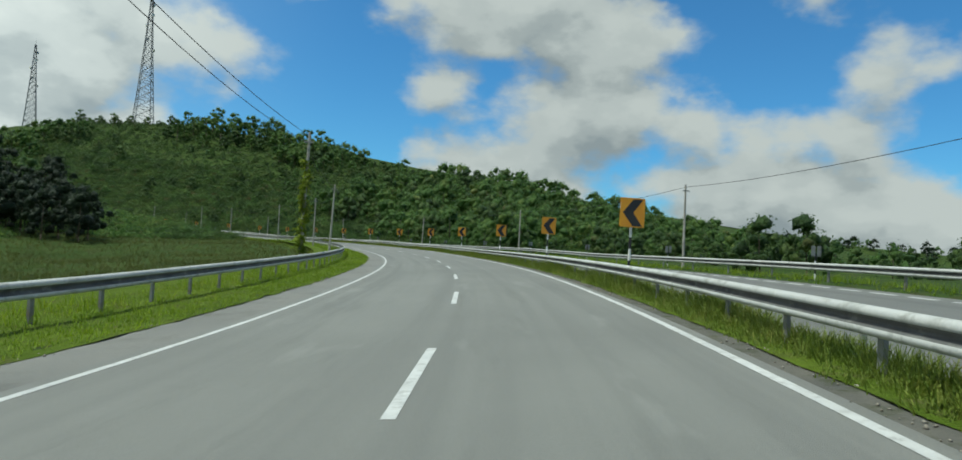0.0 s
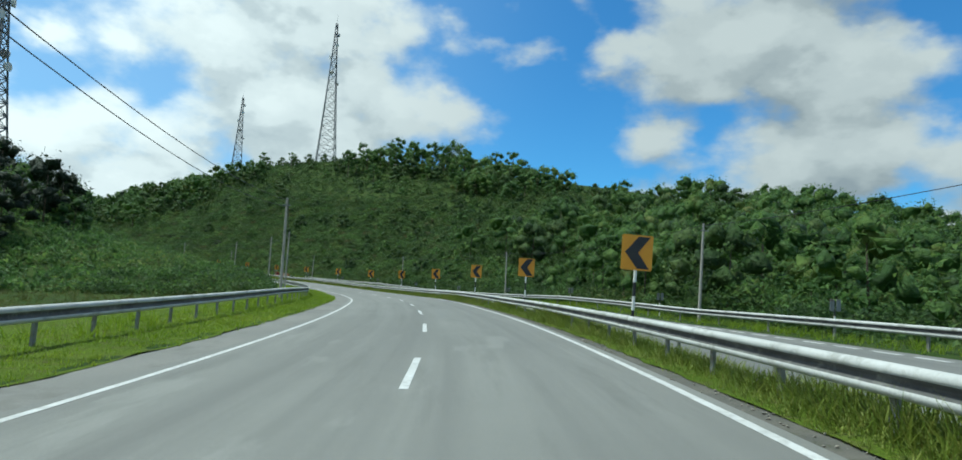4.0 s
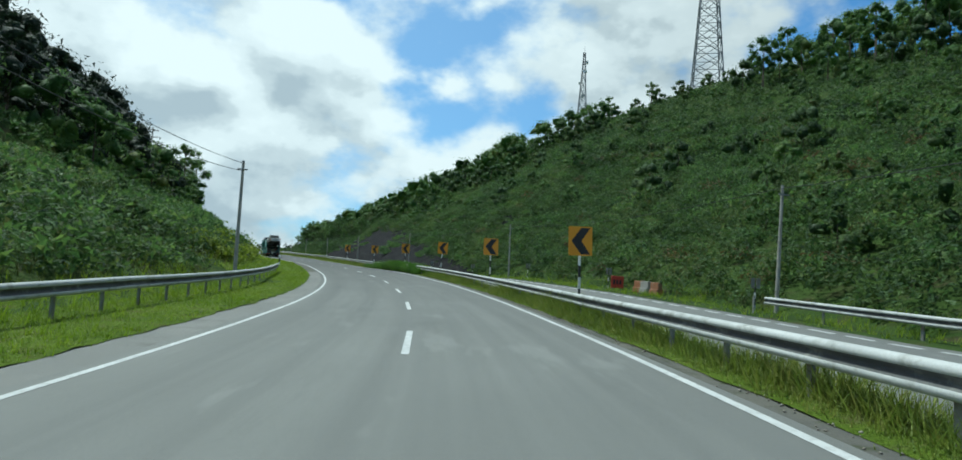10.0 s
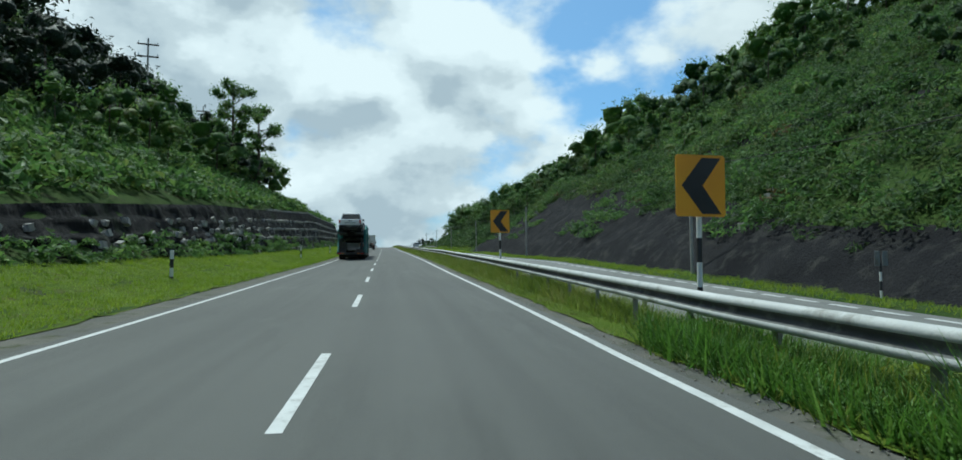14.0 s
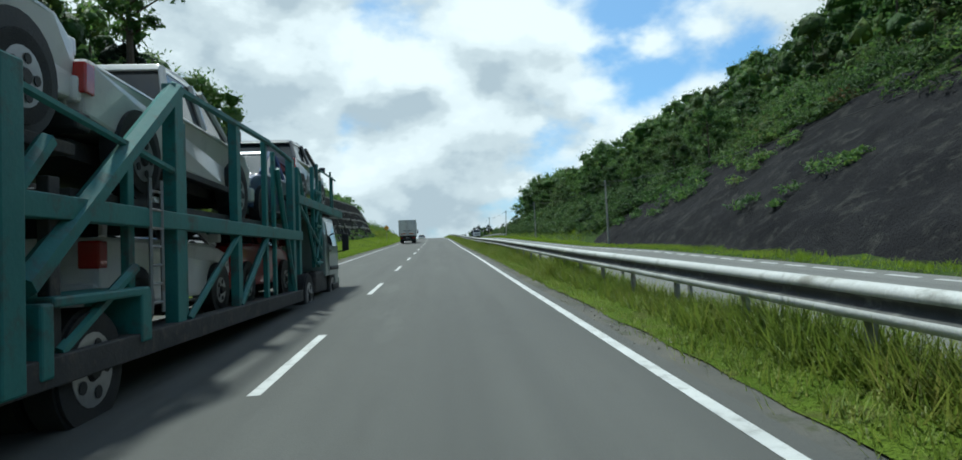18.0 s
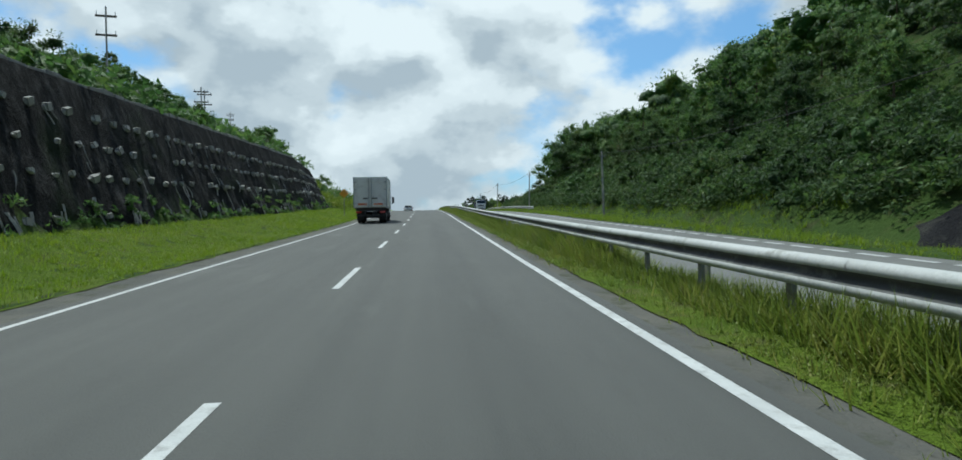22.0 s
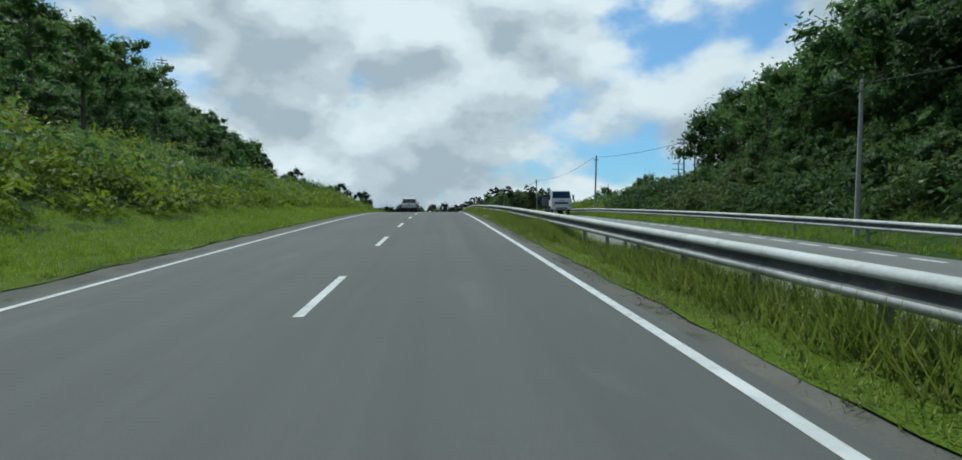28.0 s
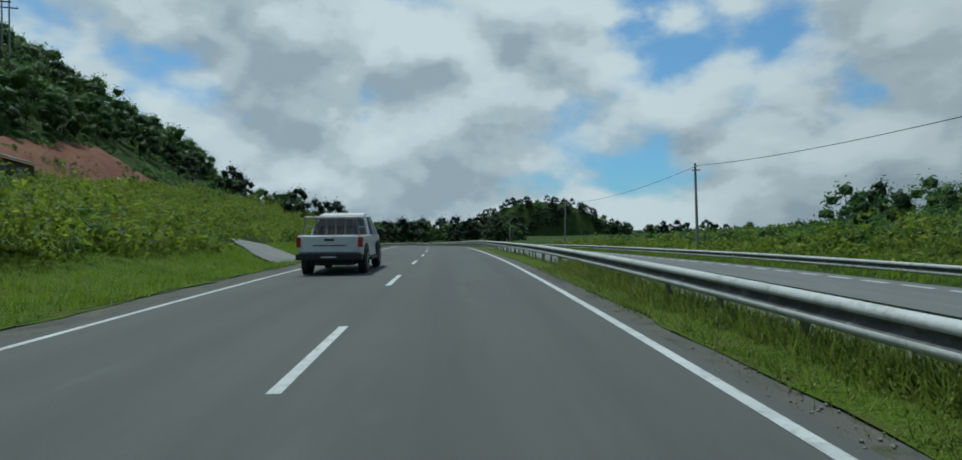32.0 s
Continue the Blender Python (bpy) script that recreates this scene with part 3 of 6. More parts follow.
TURF = surface("turf", (0.085, 0.135, 0.014), (0.13, 0.185, 0.022), 0.6, 14.0, 0.95, bump=1.0, grain=0.5, dirt=(0.10, 0.10, 0.035), depth=0.05, spec=0.1)
for nm, s0, s1, near, far in (("verge_left", -60, 520, ragged, const(-9.3)), ("median_strip", -60, 640, lambda s: 4.02 + 0.07 * wavy(s * 2, 0 * s, 0.8, 6) + 0.05 * wavy(s * 8, 0 * s, 0.9, 7), const(6.25))):
    turf = strip(nm, np.arange(s0, s1, 0.5), near, far, 11, lambda s, u: np.maximum(ground(s, u), paved(s, u)) + 0.012 + 0.018 * wavy(s * 3, u * 3, 1.1, 5), TURF)
    tagged(turf, "low bright green turf beside the road", "grass verge", kind="structure")


def stripe(name, u, wide, pieces, label, lift=0.004):
    """Painted lines: each piece (from, to) is laid on the road."""
    root = tagged(new(name), label, "road marking", kind="structure")
    for i, (a, b) in enumerate(pieces):
        ss = np.linspace(a, b, max(2, int((b - a) / 2) + 1))
        s, uu = np.meshgrid(ss, [u - wide / 2, u + wide / 2], indexing="ij")
        me = mesh_of("paint", at(s, uu, paved(s, uu) + lift).reshape(-1, 3), grid_faces(len(ss), 2, True), PAINT)
        child("paint" if len(pieces) == 1 else "dash", me, root)
    return root


stripe("edge_line_left", -3.5, 0.11, [(-60, 740)], "white painted edge line along the shoulder")
stripe("edge_line_right", 3.52, 0.125, [(-60, 740)], "white painted edge line beside the median")
stripe("lane_line", 0.0, 0.12, [(-17.4 + 9.1 * k, -14.1 + 9.1 * k) for k in range(-4, 80)], "broken white lane line")
stripe("opposite_edge_line", 13.0, 0.2, [(-40 + 1.6 * k, -38.9 + 1.6 * k) for k in range(0, 340)], "broken white rumble line along the far lane")


# ------------------------------------------------------------------ guardrails
BEAM = [(0.0, 0.785), (0.05, 0.775), (0.085, 0.74), (0.08, 0.69), (0.005, 0.655), (0.005, 0.61), (0.08, 0.575), (0.085, 0.525), (0.05, 0.49), (0.0, 0.48)]


def rail_base(s, u):
    """Foot of a rail over the road's middle line."""
    z = np.interp(s, S, FALL) * np.clip(u, -6, 15)
    if 4 < u < 6:
        return z - (0.2 if u > 5.3 else 0.0) + np.interp(s, [200, 260, 390, 415, 428, 440], [-0.08, 0.02, 0.0, -0.06, -0.09, -0.15])
    if u > 6:
        return z + OPP + np.interp(s, [415, 445, 465], [0, -0.12, -0.3])
    return z


def drift(s, u):
    """The median rail stands farther off on the straight."""
    return np.interp(s, [200, 260], [0, 0.35]) * (1 if 4 < u < 6 else 0)


def guardrail(name, u, s0, s1, face, label, step=4.0):
    """A W-beam on posts; face is -1 or +1: the side, in u, that the beam shows to."""
    root = tagged(new(name), label, "guardrail", kind="structure")
    cuts = np.arange(s0, s1 + 0.1, step)
    for a, b in zip(cuts[:-1], cuts[1:]):
        ss = np.linspace(a, b + 0.12, 4)
        off = np.array([p[0] for p in BEAM])
        hh = np.array([p[1] for p in BEAM])
        s, o = np.meshgrid(ss, off, indexing="ij")
        lap = 0.006 if int(a / step) % 2 else 0.0
        uu = u + drift(s, u) + face * (o + lap)
        z = rail_base(s, u) + np.broadcast_to(hh, s.shape) - 0.02
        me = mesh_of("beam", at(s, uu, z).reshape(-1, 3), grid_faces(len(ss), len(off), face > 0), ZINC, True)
        # the three valley faces take the darker steel, a painted recess shade
        me.materials.append(SHADED_STEEL)
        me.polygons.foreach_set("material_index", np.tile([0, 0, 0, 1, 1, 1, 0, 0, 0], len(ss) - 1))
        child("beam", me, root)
    bm = fresh()
    box(bm, -0.025, 0.025, -0.05, 0.05, -0.3, 0.72)
    pm = bpy.data.meshes.new("rail_post")
    bm.to_mesh(pm)
    bm.free()
    pm.materials.append(POST)
    for a in np.arange(s0 + 1, s1, 2.0 if step < 5 else 4.0):
        child("post", pm, root, place(a, u + float(drift(a, u)) - face * 0.06, float(rail_base(a, u))))
    return root


guardrail("guardrail_left", -6.7, -44, 212, 1, "dull zinc W-beam guardrail on steel posts beside the verge")
guardrail("guardrail_median", 4.5, -40, 640, -1, "zinc W-beam guardrail along the grassy median")
guardrail("guardrail_median_back", 5.6, -40, 640, 1, "back of a second zinc guardrail in the median", 8.0)
guardrail("guardrail_far", 14.6, -20, 190, -1, "zinc W-beam guardrail beyond the far carriageway", 8.0)
guardrail("guardrail_far_end", 14.6, 404, 640, -1, "zinc W-beam guardrail on the far side near the crest", 8.0)


# ------------------------------------------------------------------ cut wall on the left, netted slope on the right
rng = np.random.default_rng(7)


def wall_face(s, t, lift=0.0):
    """Places on the cutting: s along, t from foot (0) to top (1)."""
    top = np.interp(s, WALL_S, WALL_TOP)
    rough = np.interp(s, [229, 270, 300, 402], [0.50, 0.40, 0.16, 0.14])
    lower = smooth((0.62 - t) / 0.2)
    bump = rough * (0.4 + 0.6 * lower) * (wavy(s * 3, t * 9, 2.1, 3) + 0.6 * wavy(s * 7, t * 23, 2.0, 5) + 0.5 * np.abs(wavy(s * 1.3, t * 4, 1.6, 8)))
    # ledges in the rough early part
    bump = bump + np.interp(s, [240, 300], [0.35, 0.0]) * (np.mod(t * 4.0 + 0.25 * wavy(s, t, 6.0, 2), 1.0) - 0.5)
    u = -(9.35 + 2.0 * t) + bump + 0.12 + lift
    return at(s, u, 0.45 + (top + 0.02 - 0.45) * t + paved(s, -6))


def cut_wall():
    root = tagged(new("cut_wall"), "dark sprayed rock cutting with pale nail heads and seepage streaks", "retaining wall", kind="structure")
    ss = np.arange(229, 403.1, 0.5)
    tt = np.linspace(0, 1, 21)
    s, t = np.meshgrid(ss, tt, indexing="ij")
    child("face", mesh_of("face", wall_face(s, t).reshape(-1, 3), grid_faces(len(ss), len(tt), True), NETTING_WALL, False), root)
    # small kerb blocks along the top
    bm = fresh()
    box(bm, -0.14, 0.14, -0.42, 0.42, -0.12, 0.16, 0.02)
    block = bpy.data.meshes.new("kerb_block")
    bm.to_mesh(block)
    bm.free()
    block.materials.append(CONCRETE)
    r = random.Random(4)
    for s in np.arange(301, 399, 0.95):
        x, y, z = wall_face(float(s), 1.0, -0.25)
        child("kerb_block", block, root, pose(x, y, z + r.uniform(-0.03, 0.08), r.uniform(-4, 4), r.uniform(-8, 8), turn_at(s) + r.uniform(-5, 5)))
    # nail heads in rows: a plate with a lump of lime round it
    heads = []
    for k in range(3):
        bm = fresh()
        q = random.Random(k)
        bmesh.ops.create_icosphere(bm, subdivisions=1, radius=0.19)
        for v in bm.verts:
            v.co = Vector((v.co.x * q.uniform(0.5, 0.9), v.co.y * q.uniform(0.7, 1.5), v.co.z * q.uniform(0.5, 1.2)))
        box(bm, -0.02, 0.12, -0.10, 0.10, -0.10, 0.10)
        me = bpy.data.meshes.new("nail_head")
        bm.to_mesh(me)
        bm.free()
        me.materials.append(PALE)
        heads.append(me)
    for row, first, step, miss in ((0.77, 288, 1.05, 0.06), (0.57, 270, 1.05, 0.08), (0.37, 250, 1.15, 0.15), (0.70, 238, 1.5, 0.45), (0.48, 234, 1.5, 0.45), (0.12, 290, 1.5, 0.5)):
        for s in np.arange(first, 400 if first != 238 and first != 234 else 285, step):
            if r.random() < miss:
                continue
            t = row + r.uniform(-0.012, 0.012) * (1 if s > 290 else 4)
            x, y, z = wall_face(float(s + r.uniform(-0.15, 0.15)), t, 0.03)
            k = r.uniform(0.6, 1.35) * (1.0 if s > 290 else 1.3)
            child("nail_head", heads[r.randrange(3)], root, pose(x, y, z, r.uniform(-25, 25), r.uniform(-20, 20), turn_at(s) + r.uniform(-20, 20)) @ Matrix.Diagonal((k, k, k, 1)))
    # seepage: crusts of lime that run down the face, thinning out
    for i in range(290):
        s = 282 + 112 * r.random() ** 1.3
        t1 = r.choice((0.12, 0.14, 0.16, 0.20, 0.24, 0.37, 0.37, 0.46, 0.57, 0.77))
        t0 = max(0.0, t1 - r.uniform(0.05, 0.12 if t1 > 0.7 else 0.26))
        w = r.uniform(0.015, 0.085) if t1 > 0.3 else r.uniform(0.03, 0.12)
        tt = np.linspace(t0, t1, 9)
        sway = 0.05 * np.sin(tt * 40 + i) + 0.10 * np.sin(tt * 13 + 2 * i)
        wid = w * (0.25 + 0.75 * (tt - t0) / (t1 - t0)) * np.array([r.uniform(0.5, 1.3) for _ in tt])
        ss = np.stack([s + sway - wid, s + sway, s + sway + wid], 1)
        lift = np.array([0.01, 0.05, 0.01])[None, :]
        me = mesh_of("streak", wall_face(ss, np.repeat(tt[:, None], 3, 1), lift).reshape(-1, 3), grid_faces(9, 3, True), PALE)
        child("streak", me, root)
    return root


def streaked(name, dark, mid, pale):
    """Sprayed rock: dark, with damp and lime drawn out down the face."""
    m, n, l, p = tree_of(name)
    pos = n.new("ShaderNodeNewGeometry").outputs["Position"]
    q = n.new("ShaderNodeVectorMath")
    q.operation = "MULTIPLY"
    l.new(pos, q.inputs[0])
    q.inputs[1].default_value = (1, 1, 0.16)
    col = mixed(n, l, noise_of(n, l, pos, 0.5, 5.0, 0.65), dark, mid)
    col = mixed(n, l, noise_of(n, l, q.outputs[0], 2.2, 6.0, 0.75, 0.50, 0.74), col, pale)
    col = mixed(n, l, noise_of(n, l, pos, 0.22, 4.0, 0.6, 0.56, 0.70), col, (0.02, 0.034, 0.012))
    rel = noise_of(n, l, pos, 6.0, 5.0, 0.7, 0.25, 0.75)
    l.new(col, p.inputs["Base Color"])
    p.inputs["Roughness"].default_value, p.inputs["Specular IOR Level"].default_value = 0.95, 0.1
    bn = n.new("ShaderNodeBump")
    bn.inputs["Strength"].default_value, bn.inputs["Distance"].default_value = 1.0, 0.09
    l.new(rel, bn.inputs["Height"])
    l.new(bn.outputs[0], p.inputs["Normal"])
    return m


NETTING_WALL = streaked("sprayed_rock", (0.010, 0.010, 0.011), (0.024, 0.024, 0.024), (0.11, 0.105, 0.10))
PALE = surface("lime_crust", (0.42, 0.41, 0.385), (0.26, 0.25, 0.235), 2.0, 12.0, 0.95, bump=0.6, grain=0.4, spec=0.2)
cut_wall()


def net_edge(s):
    """How far up the netted slope reaches, in u."""
    return np.interp(s, [236, 250, 270, 290, 320, 340, 350], [19, 21, 22.5, 26, 29, 25, 18]) - 1.3 * (1 + wavy(s, 0 * s, 5.0, 4))


def net_slope():
    ss, uu = np.arange(236, 350, 0.8), np.arange(15.4, 29.5, 0.6)
    def h(s, u):
        edge = np.minimum(np.clip((s - 236) / 8, 0, 1), np.clip((350 - s) / 8, 0, 1))
        limit = net_edge(s)
        keep = smooth((limit - u) / 1.5) * edge
        return ground(s, u) + 0.3 * keep * smooth((u - 15.4) / 1.2) - 0.25 * (1 - keep) - 0.2 * (1 - smooth((u - 15.4) / 1.2)) + 0.22 * wavy(s * 2.3, u * 2.3, 2.0, 6) + 0.1 * wavy(s * 9, u * 9, 2.0, 9)
    ob = sheet("netted_slope", ss, uu, h, NETTING, False)
    return tagged(ob, "dark grey netted rock slope below the hill", "slope", kind="structure")


net_slope()
chute = tagged(new("drain_chute"), "pale concrete cascade drain down the netted slope", "drain")
for k in range(9):
    bm = fresh()
    box(bm, -0.28, 0.28, -0.05, 0.75, -0.25, 0.12, 0.02)
    st = part("drain_step", bm, CONCRETE, chute)
    st.matrix_basis = place(262.5 + 0.35 * k, 18.4 + 0.72 * k, float(ground(262.5 + 0.35 * k, 18.4 + 0.72 * k)) + 0.45, -90)


# ------------------------------------------------------------------ leaves, grass, trees
def leaves(centres, radius, count, size, flat=0.7, tilt=0.9, seed=0, dome=True):
    """Many pointed leaves in loose clumps. Returns verts and triangles."""
    g = np.random.default_rng(seed)
    n = len(centres) * count
    c = np.repeat(centres, count, 0)
    r = np.repeat(np.broadcast_to(radius, (len(centres),)), count)
    d = g.normal(size=(n, 3))
    d /= np.linalg.norm(d, axis=1, keepdims=True)
    d[:, 2] = np.abs(d[:, 2]) * flat - 0.15 if dome else d[:, 2] * flat + 0.12
    c = c + d * (r * g.uniform(0.25, 1.0, n) ** 0.5 * g.uniform(0.7, 1.3, n))[:, None]
    nrm = d * 0.6 + g.normal(size=(n, 3)) * tilt * 0.6 + np.array([0, 0, 0.5])
    nrm /= np.linalg.norm(nrm, axis=1, keepdims=True)
    a = np.cross(nrm, g.normal(size=(n, 3)))
    a /= np.linalg.norm(a, axis=1, keepdims=True) + 1e-9
    b = np.cross(nrm, a)
    s = size * g.uniform(0.6, 1.35, n)[:, None]
    v = np.stack([c - a * s + b * s * 0.45, c - a * s * 0.55 - b * s * 0.5, c + a * s * 1.05 - nrm * s * 0.25], 1).reshape(-1, 3)
    return v, np.arange(3 * n).reshape(-1, 3)


def ico():
    bm = fresh()
    bmesh.ops.create_icosphere(bm, subdivisions=1, radius=1.0)
    v = np.array([tuple(q.co) for q in bm.verts])
    f = np.array([[q.index for q in p.verts] for p in bm.faces])
    bm.free()
    return v, f


ICO_V, ICO_F = ico()


def lumps(centres, radius, seed, flat=0.75, rough=0.42):
    """The dense inside of a bush or crown: small uneven masses."""
    g = np.random.default_rng(seed)
    n = len(centres)
    a = g.uniform(0, 2 * np.pi, n)
    c, d = np.cos(a)[:, None], np.sin(a)[:, None]
    v = ICO_V[None] * (1 + g.normal(0, rough, (n, len(ICO_V), 1)))
    v = np.stack([c * v[..., 0] - d * v[..., 1], d * v[..., 0] + c * v[..., 1], flat * v[..., 2]], -1) * np.broadcast_to(radius, (n,))[:, None, None]
    f = ICO_F[None] + (np.arange(n) * len(ICO_V))[:, None, None]
    return (v + np.asarray(centres)[:, None, :]).reshape(-1, 3), f.reshape(-1, 3)


def foliage(centres, radius, count, size, core=0.0, flat=0.7, tilt=0.9, seed=0, dome=True):
    """Leaves in clumps, round dense insides if core is given, as one set of triangles."""
    v, q = leaves(centres, radius, count, size, flat, tilt, seed, dome)
    if not core:
        return v, q
    w, f = lumps(centres, np.broadcast_to(radius, (len(centres),)) * core, seed + 1, min(1.0, flat + 0.05))
    return np.concatenate([v, w]), np.concatenate([q, f + len(v)])


def scatter(n, s0, s1, u0, u1, seed, keep=None):
    g = np.random.default_rng(seed)
    s, u = g.uniform(s0, s1, n), g.uniform(u0, u1, n)
    if keep is not None:
        k = keep(s, u)
        s, u = s[k], u[k]
    return s, u


def no_rock(s, u):
    wall = (s > 228) & (s < 404) & (u < -9.9) & (u > -11.9)
    edge = net_edge(s)
    net = (s > 238) & (s < 348) & (u > 15) & (u < edge - 1.8)
    return ~wall & ~net & ~on_track(s, u, 1.9)


def shrubs(name, label, material, spec, size, count, radius, seed, off_rock=True, rise=0.5):
    """One cover of low shrubs over the given patches (number, s0, s1, u0, u1)."""
    cs = []
    for k, (n, s0, s1, u0, u1) in enumerate(spec):
        s, u = scatter(n, s0, s1, u0, u1, seed * 31 + k, no_rock if off_rock else None)
        if not off_rock:
            pick = wavy(s, u, 4.0, 3) > 0.15
            s, u = s[pick], u[pick]
        up = np.clip(wavy(s * 3, u * 3, 2.6, k + seed) * 0.75, -0.1, 1) + rise * np.random.default_rng(seed + k).random(len(s)) ** 3
        cs.append(at(s, u, ground(s, u) + (0.1 + up if off_rock else 0.4)))
    c = np.concatenate(cs)
    g = np.random.default_rng(seed)
    v, f = foliage(c, radius * g.uniform(0.6, 1.5, len(c)), count, size, 0.0, seed=seed)
    ob = new(name, mesh_of(name, v, f, material))
    return tagged(ob, label, "shrubs", kind="stuff")


shrubs("hill_shrubs", "dense low green shrubs covering the long hillside", LEAF_HILL,
       [(7800, 150, 345, 16.2, 44), (2400, 70, 150, 16.5, 44), (2600, 335, 452, 17.0, 22), (1500, 335, 452, 22.0, 32), (1700, 105, 232, -24, -9.5)], 0.15, 46, 0.85, 11, rise=0.9)
shrubs("upper_hill_shrubs", "dense green shrubs high on the long hillside", LEAF_HILL,
       [(5200, 150, 345, 44, 62), (5000, 170, 345, 62, 112), (1600, 60, 160, 16, 90)], 0.28, 24, 1.0, 16)
shrubs("hill_bushes", "taller leafy bushes standing out of the hillside shrubs", LEAF_TREE, [(1300, 70, 345, 18, 62), (260, 105, 232, -24, -10), (260, 402, 480, -26, -10)], 0.17, 100, 1.4, 17, rise=1.3)
shrubs("dry_bushes", "brownish dry bushes among the green hillside shrubs", LEAF_DRY, [(130, 160, 345, 17, 60)], 0.16, 80, 1.1, 18)
shrubs("slope_bushes", "scattered green bushes growing through the dark netting", LEAF_TREE, [(620, 240, 348, 17.5, 28)], 0.15, 70, 0.75, 19, False)
shrubs("hill_shrubs_left", "dark green shrubs on the bank above the road", LEAF_TREE,
       [(1500, 105, 232, -46, -20), (3600, 232, 402, -32, -12.0), (400, 75, 115, -70, -45), (1700, 410, 640, -80, -26), (1500, 456, 520, 19, 70)], 0.28, 28, 0.95, 12)
shrubs("wall_ferns", "low ferns and weeds along the foot of the cutting", LEAF_TREE, [(260, 232, 300, -9.9, -9.0), (160, 300, 402, -9.8, -9.2)], 0.12, 40, 0.35, 14)
shrubs("bank_bushes", "bright yellow-green bushes and creepers on the bank", LEAF_BRIGHT,
       [(2500, 402, 480, -26, -8.5), (3300, 470, 620, -34, -9.5), (1000, 480, 560, -34, -22), (300, 205, 236, -12, -9), (700, 454, 530, 15.5, 32)], 0.145, 52, 0.85, 13)
shrubs("bank_mounds", "rounded yellow-green bushes standing on the bank", LEAF_BRIGHT, [(260, 404, 480, -25, -10.5), (300, 480, 600, -32, -12)], 0.14, 130, 1.35, 20, rise=1.4)
shrubs("median_weeds", "tall weeds growing over the median guardrail", LEAF_BRIGHT, [(40, 219, 238, 4.8, 7.0)], 0.10, 90, 0.55, 15)


def grass(name, label, spec, seed, material=None):
    """Tufts of blades: patches of (number, s0, s1, u0, u1, height)."""
    g = np.random.default_rng(seed)
    vv = []
    for n, s0, s1, u0, u1, tall in spec:
        s, u = g.uniform(s0, s1, n), g.uniform(u0, u1, n)
        keep = ~on_track(s, u)
        s, u, n = s[keep], u[keep], int(keep.sum())
        base = at(s, u, ground(s, u) - 0.02)
        hgt = tall * g.uniform(0.5, 1.3, n) * (1 + 0.45 * wavy(s, u, 2.2, seed))
        for k in range(6):
            a = g.uniform(0, 2 * np.pi, n)
            w = 0.009 + 0.014 * tall
            side = np.stack([np.cos(a), np.sin(a), 0 * a], 1) * w
            lean = np.stack([-np.sin(a), np.cos(a), 0 * a], 1) * (hgt * g.uniform(0.2, 1.1, n))[:, None]
            root = base + np.stack([g.normal(0, 0.07, n), g.normal(0, 0.07, n), 0 * a], 1)
            tip = root + lean + np.stack([0 * a, 0 * a, hgt], 1)
            vv.append(np.stack([root - side, root + side, tip], 1))
    v = np.concatenate(vv).reshape(-1, 3)
    ob = new(name, mesh_of(name, v, np.arange(len(v)).reshape(-1, 3), material or GRASS))
    return tagged(ob, label, "grass", kind="stuff")


grass("verge_grass", "bright green roadside grass between shoulder and guardrail",
      [(25000, -45, 235, -8.6, -4.6, 0.13), (3500, -45, 235, -10.5, -6.6, 0.34), (24000, 235, 410, -9.6, -4.5, 0.14), (11000, 410, 520, -9.5, -4.5, 0.18)], 21)
FIELD = leaf("field_grass_blade", (0.05, 0.07, 0.014), (0.09, 0.115, 0.022), (0.14, 0.155, 0.035), (0.22, 0.20, 0.06), glow=0.35, patchy=0.03, mottle=0.3)
grass("field_grass", "long yellow-green grass in the hollow beside the road", [(10000, -20, 118, -45, -9, 0.42), (6000, 112, 232, -30, -8.8, 0.4)], 27, FIELD)
grass("median_grass", "rough grass and weeds in the median strip",
      [(9000, -45, 215, 4.1, 4.5, 0.2), (16000, -45, 215, 4.3, 5.1, 0.40), (14000, -35, 215, 4.55, 4.9, 0.48), (3500, -45, 215, 4.9, 6.2, 0.26), (15000, 232, 470, 3.98, 4.75, 0.19), (20000, 232, 470, 4.55, 5.35, 0.44), (16000, 240, 460, 4.88, 5.2, 0.5), (3500, 232, 500, 5.0, 6.2, 0.3)], 22, ROUGH)
LUSH = leaf("lush_grass_blade", (0.05, 0.12, 0.018), (0.08, 0.18, 0.026), (0.13, 0.26, 0.036), (0.20, 0.30, 0.06), glow=0.4, patchy=0.06, mottle=0.3)
grass("tall_grass", "lush tall grass leaning over the median guardrail", [(12000, 217, 241, 4.1, 7.4, 0.6), (8000, 219, 236, 4.2, 5.6, 0.8)], 28, LUSH)
grass("far_verge_grass", "long grass beyond the far carriageway", [(4000, -20, 240, 13.8, 17, 0.3), (2500, 240, 350, 13.8, 15.8, 0.22), (5000, 350, 520, 13.8, 18, 0.32)], 23)


far_shapes = {}


